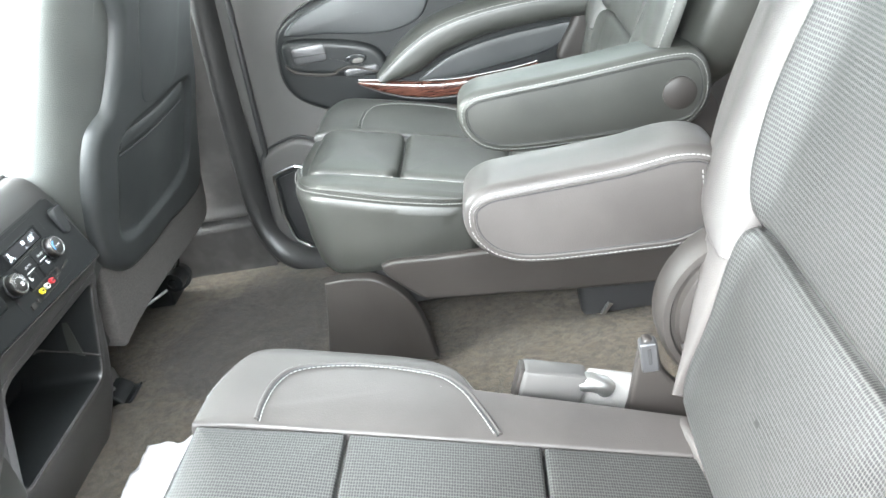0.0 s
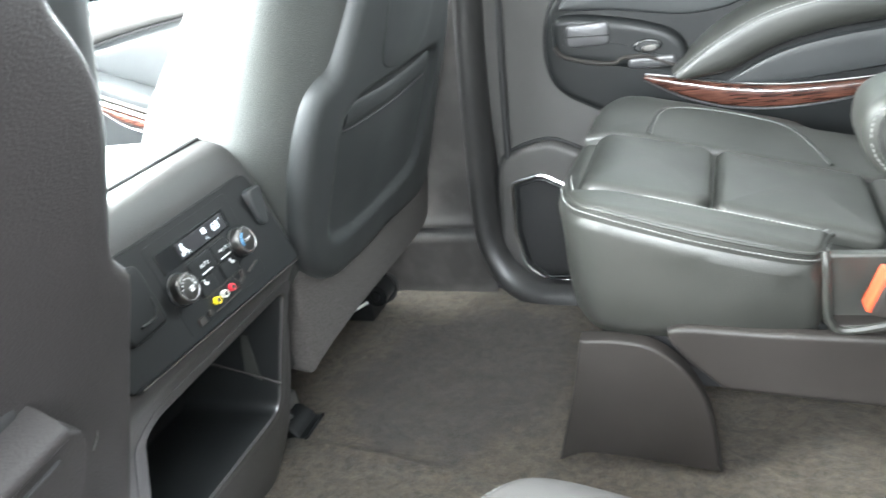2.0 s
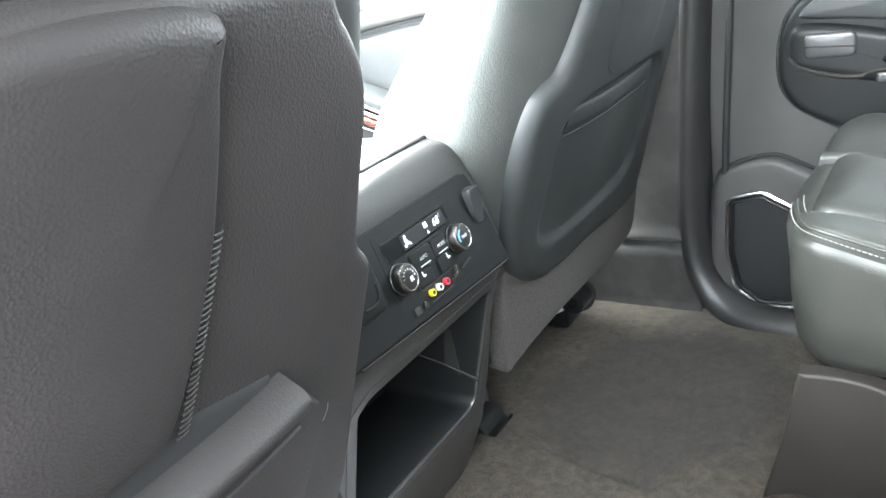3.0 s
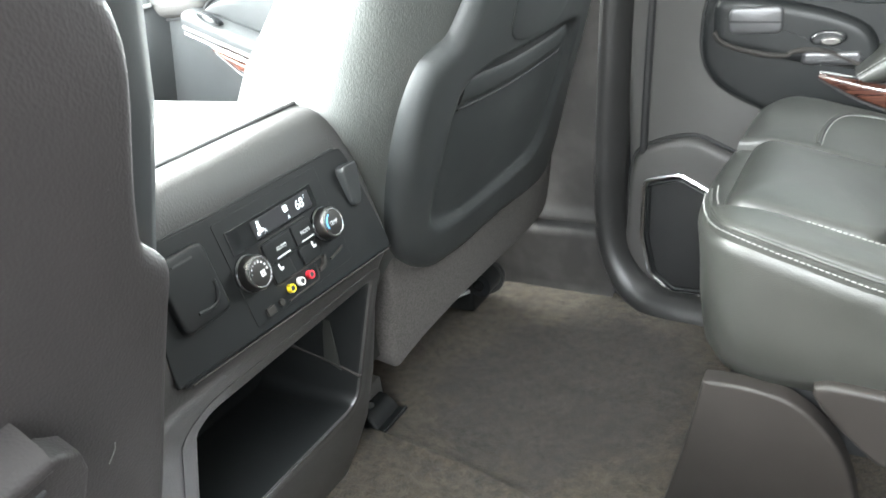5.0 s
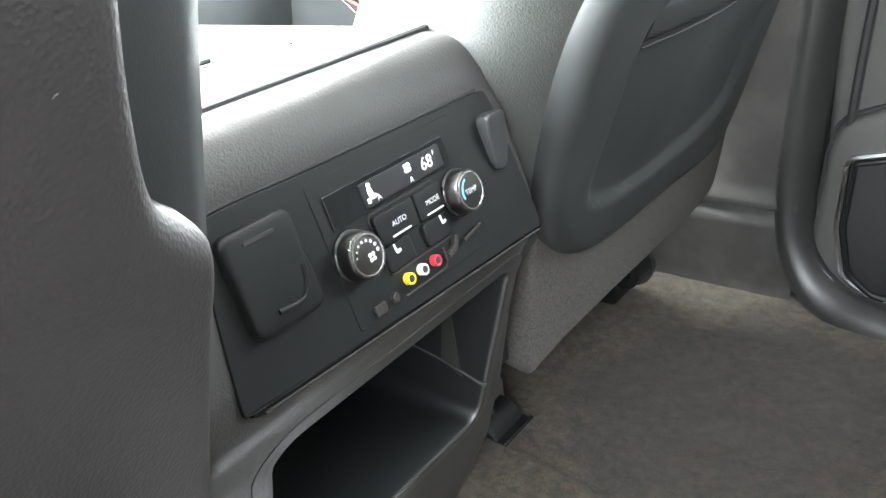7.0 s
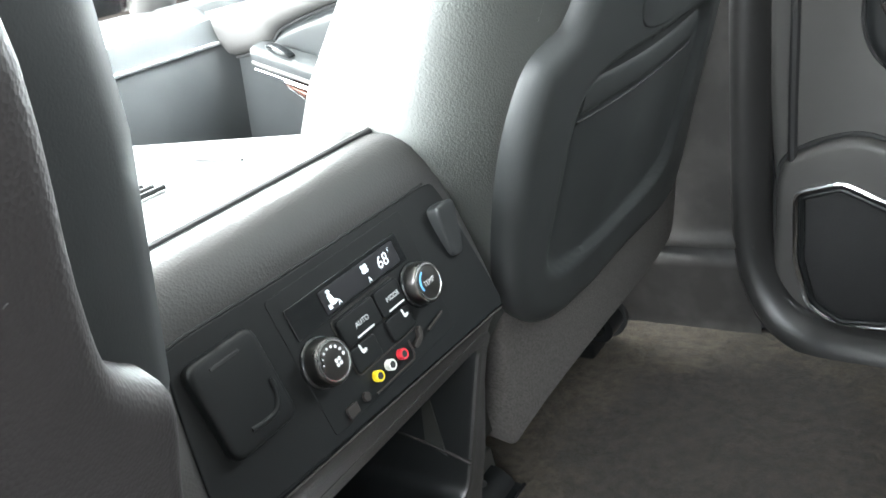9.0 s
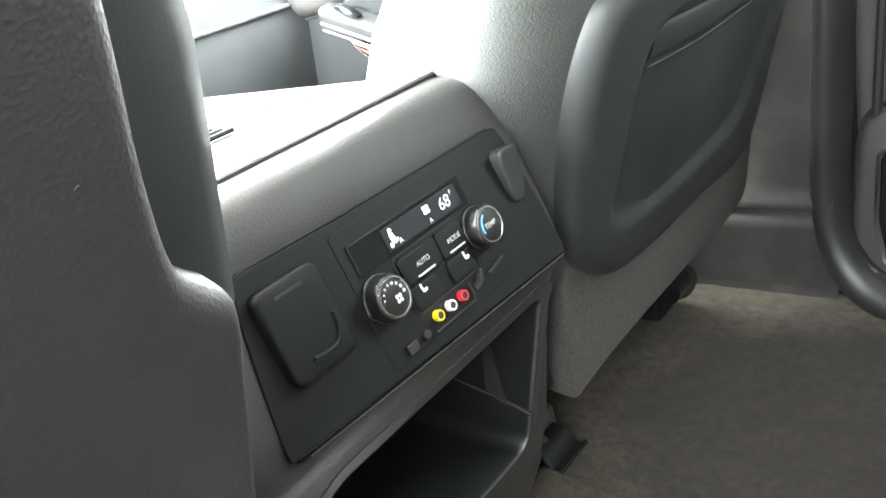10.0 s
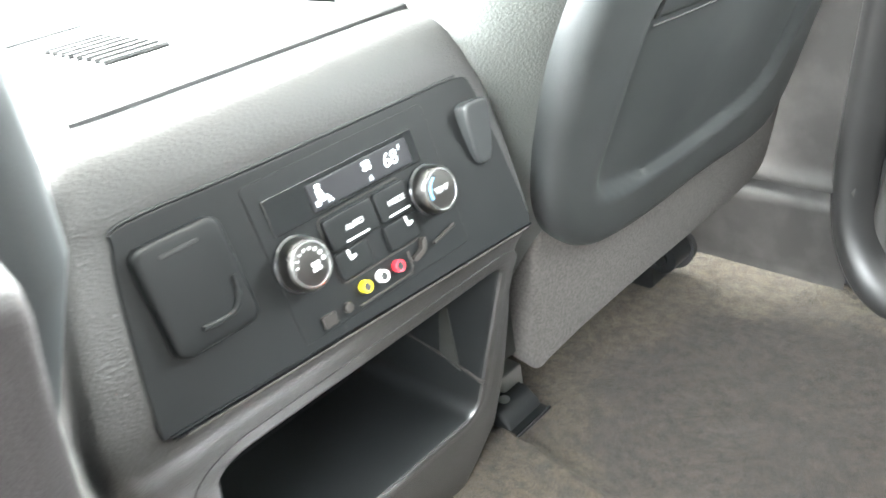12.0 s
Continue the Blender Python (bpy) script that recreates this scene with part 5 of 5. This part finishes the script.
    part("back_insert", pad(spline([(mid - 0.152, 0.468), (mid - 0.180, 0.54), (mid - 0.178, 0.63), (mid - 0.161, 0.74), (mid - 0.125, 0.84), (mid + 0.125, 0.84), (mid + 0.161, 0.74), (mid + 0.178, 0.63), (mid + 0.180, 0.54), (mid + 0.152, 0.468), (mid + 0.08, 0.463), (mid - 0.08, 0.463)], 6), rest, 0.016, 0.012, 0.004, 12, sink=0.01), ins, s, "perforated black leather insert" if sy < 0 else "")
    # recliner covers at the fold
    def hinge(u, v, w):
        return (u, sy * (inner + 0.050 + w), v)

    rec = part("recliner_cover", lathe(hinge, 0.846, 0.345, [(0.098, -0.02), (0.098, 0.004), (0.093, 0.011), (0.087, 0.012), (0.085, 0.008), (0.081, 0.008), (0.078, 0.014), (0.060, 0.019), (0.010, 0.020)], 48), cover, s, "round dark plastic recliner cover")
    part("recliner_plug", lathe(hinge, 0.778, 0.318, [(0.0085, 0.008), (0.0085, 0.021), (0.006, 0.0225), (0.001, 0.023)], 16), satin if sy < 0 else trim, rec)
    part("hinge_bracket", plate(spline([(0.700, 0.195), (0.712, 0.25), (0.728, 0.318), (0.736, 0.332), (0.746, 0.320), (0.752, 0.285), (0.78, 0.245), (0.79, 0.195)], 4), hinge, 0.010, 0.004), cover, s, "dark plastic hinge bracket")
    part("bracket_clip", plate(rounded(0.728, 0.292, 0.746, 0.328, 0.003), hinge, 0.014, 0.002), satin, s, "pale grey clip with a slot")
    part("clip_slot", plate(rounded(0.735, 0.302, 0.739, 0.322, 0.0015), hinge, 0.0145, 0.0004), rubber, s)
    return s


seat_r = second_seat(1, 0.240, 0.300, 0.490, 0.680, -0.004, "black leather second row captain's seat with pale stitching, empty")
seat_l = second_seat(-1, 0.150, 0.297, 0.480, 0.625, 0.006, "black second row captain's seat with perforated inserts, empty")


# rolled edge and tab behind the near cushion
part("rolled_edge", tube(spline([(0.758, -0.250, 0.246), (0.768, -0.285, 0.250), (0.774, -0.34, 0.250), (0.778, -0.46, 0.248)], 6, False), 0.012, n=14), near_lit_leather, seat_l, "rolled leather edge in a brighter-lit tone")
part("strap_tab", box(0.766, -0.268, 0.262, 0.776, -0.246, 0.300, 0.003), webbing, seat_l, "pale fabric tab")


# fold-down armrests
def armrest(y0, y1, x0, x1, name, label, button):
    a = thing(name, label, "armrest", "fold-down armrests")
    shape = spline([(x0, 0.474), (x0 + 0.005, 0.503), (x0 + 0.026, 0.518), (x0 + 0.06, 0.521), (x0 + 0.16, 0.524), (x1 - 0.05, 0.530), (x1 - 0.012, 0.515), (x1, 0.47), (x1 - 0.012, 0.425), (x1 - 0.05, 0.402), (x0 + 0.16, 0.402), (x0 + 0.070, 0.408), (x0 + 0.030, 0.422), (x0 + 0.008, 0.446)], 6)
    shape = [np.array((p[0], 0.395 + (p[1] - 0.402) * 0.87)) for p in shape]
    def at(u, v, w):
        return (u, y0 + w, v)
    hide = leather if button else near_lit_leather
    part("arm_body", pad(shape, at, y1 - y0, 0.013, 0.003, 6, both=True), hide, a)
    inn = inset(shape, 0.012)
    for yy in (y0 + 0.0002, y1 + 0.0004):
        loop = [(p[0], yy, p[1]) for p in inn + inn[:1]]
        part("piping", tube(loop, 0.0013, n=6), hide, a)
        groove = inset(shape, 0.0145)
        part("seam", tube([(p[0], yy, p[1]) for p in groove + groove[:1]], 0.0008, n=5), rubber, a)
        inn2 = inset(shape, 0.007)
        o = 0.0042 if yy < (y0 + y1) / 2 else -0.0042
        part("stitching", stitches([(p[0], yy + o * 0.3, p[1]) for p in inn2 + inn2[:1]], 0.00055, 0.0050), thread, a)
    if button:
        part("pivot_cap", lathe(lambda u, v, w: (u, y0 - w, v), x1 - 0.045, 0.447, [(0.0225, -0.004), (0.0225, 0.004), (0.020, 0.006), (0.003, 0.007)], 30), cover, a, "round dark plastic pivot cap")
    else:
        for dx in (0.0, 0.008):
            part("stitching", stitches([(x1 - 0.03 + dx, y0 - 0.0003, z) for z in np.linspace(0.405, 0.485, 12)]), thread, a)
    return a


armrest(0.160, 0.240, 0.561, 0.905, "armrest", "black stitched leather armrest, lowered, with round pivot cap", True)
armrest(-0.150, -0.066, 0.572, 0.842, "armrest", "black leather armrest in a brighter-lit tone, lowered, with piped edge", False)


# seat belt buckles
def buckle(m, label, latch, k=1.0):
    b = thing("belt_buckle", label, "buckle", "seat belt buckles")
    b.matrix_world = m
    part("buckle_body", box(-0.012, -0.011 * k, -0.018 * k, 0.058, 0.011 * k, 0.018 * k, 0.005), cover if latch is orange else trim, b)
    part("release_button", box(-0.016, -0.008 * k, -0.017 * k, -0.008, 0.008 * k, 0.017 * k, 0.002), latch, b)
    part("webbing", box(0.058, -0.004, -0.018 * k, 0.15, 0.004, 0.020 * k, 0.002), rubber if latch is orange else webbing, b)
    return b


buckle(pose(0.605, 0.236, 0.266, 0, 20, 4), "black seat belt buckle with orange release button, in its pocket", orange, 1.4)
part("buckle_pocket", plate(rounded(0.546, 0.205, 0.70, 0.296, 0.012), lambda u, v, w: (u, 0.272 - w, v), 0.010, 0.004), leather, seat_r, "black pocket lining round the buckle")
part("pocket_edge", tube(spline([(0.546, 0.250, 0.306), (0.548, 0.243, 0.285), (0.549, 0.241, 0.250), (0.553, 0.241, 0.226), (0.566, 0.241, 0.215), (0.60, 0.240, 0.222), (0.66, 0.238, 0.245)], 6, False), 0.0045), leather, seat_r)
part("pocket_floor", box(0.552, 0.242, 0.208, 0.70, 0.285, 0.222, 0.005), cover, seat_r, "grey plastic pocket floor")
nb = buckle(pose(0.612, -0.200, 0.290, 0, 20, 3), "grey seat belt buckle with worn metal stalk beside the cushion", cover, 1.25)
part("stalk", tube([(0.052, -0.004, 0.010), (0.062, -0.006, 0.014), (0.074, -0.006, 0.012), (0.082, -0.004, 0.006)], 0.011, n=12), steel, nb, "bright worn metal stalk")

# crumpled tissue on the carpet
def crumple(u, v):
    z = 0.014 + 0.010 * abs(noise.noise((u * 30, v * 30, 3))) + 0.022 * abs(noise.noise((u * 11, v * 11, 9)))
    e = 0.005 * noise.noise((u * 24, v * 24, 20))
    return (0.008 + u + e, 0.02 + v + e, z)


pw = part("paper", grid(crumple, np.linspace(-0.062, 0.10, 34), np.linspace(-0.13, 0.080, 44)), paper)
pw.modifiers.new("thickness", "SOLIDIFY").thickness = 0.001
tagged(pw, "crumpled white paper sheet on the carpet", "paper")
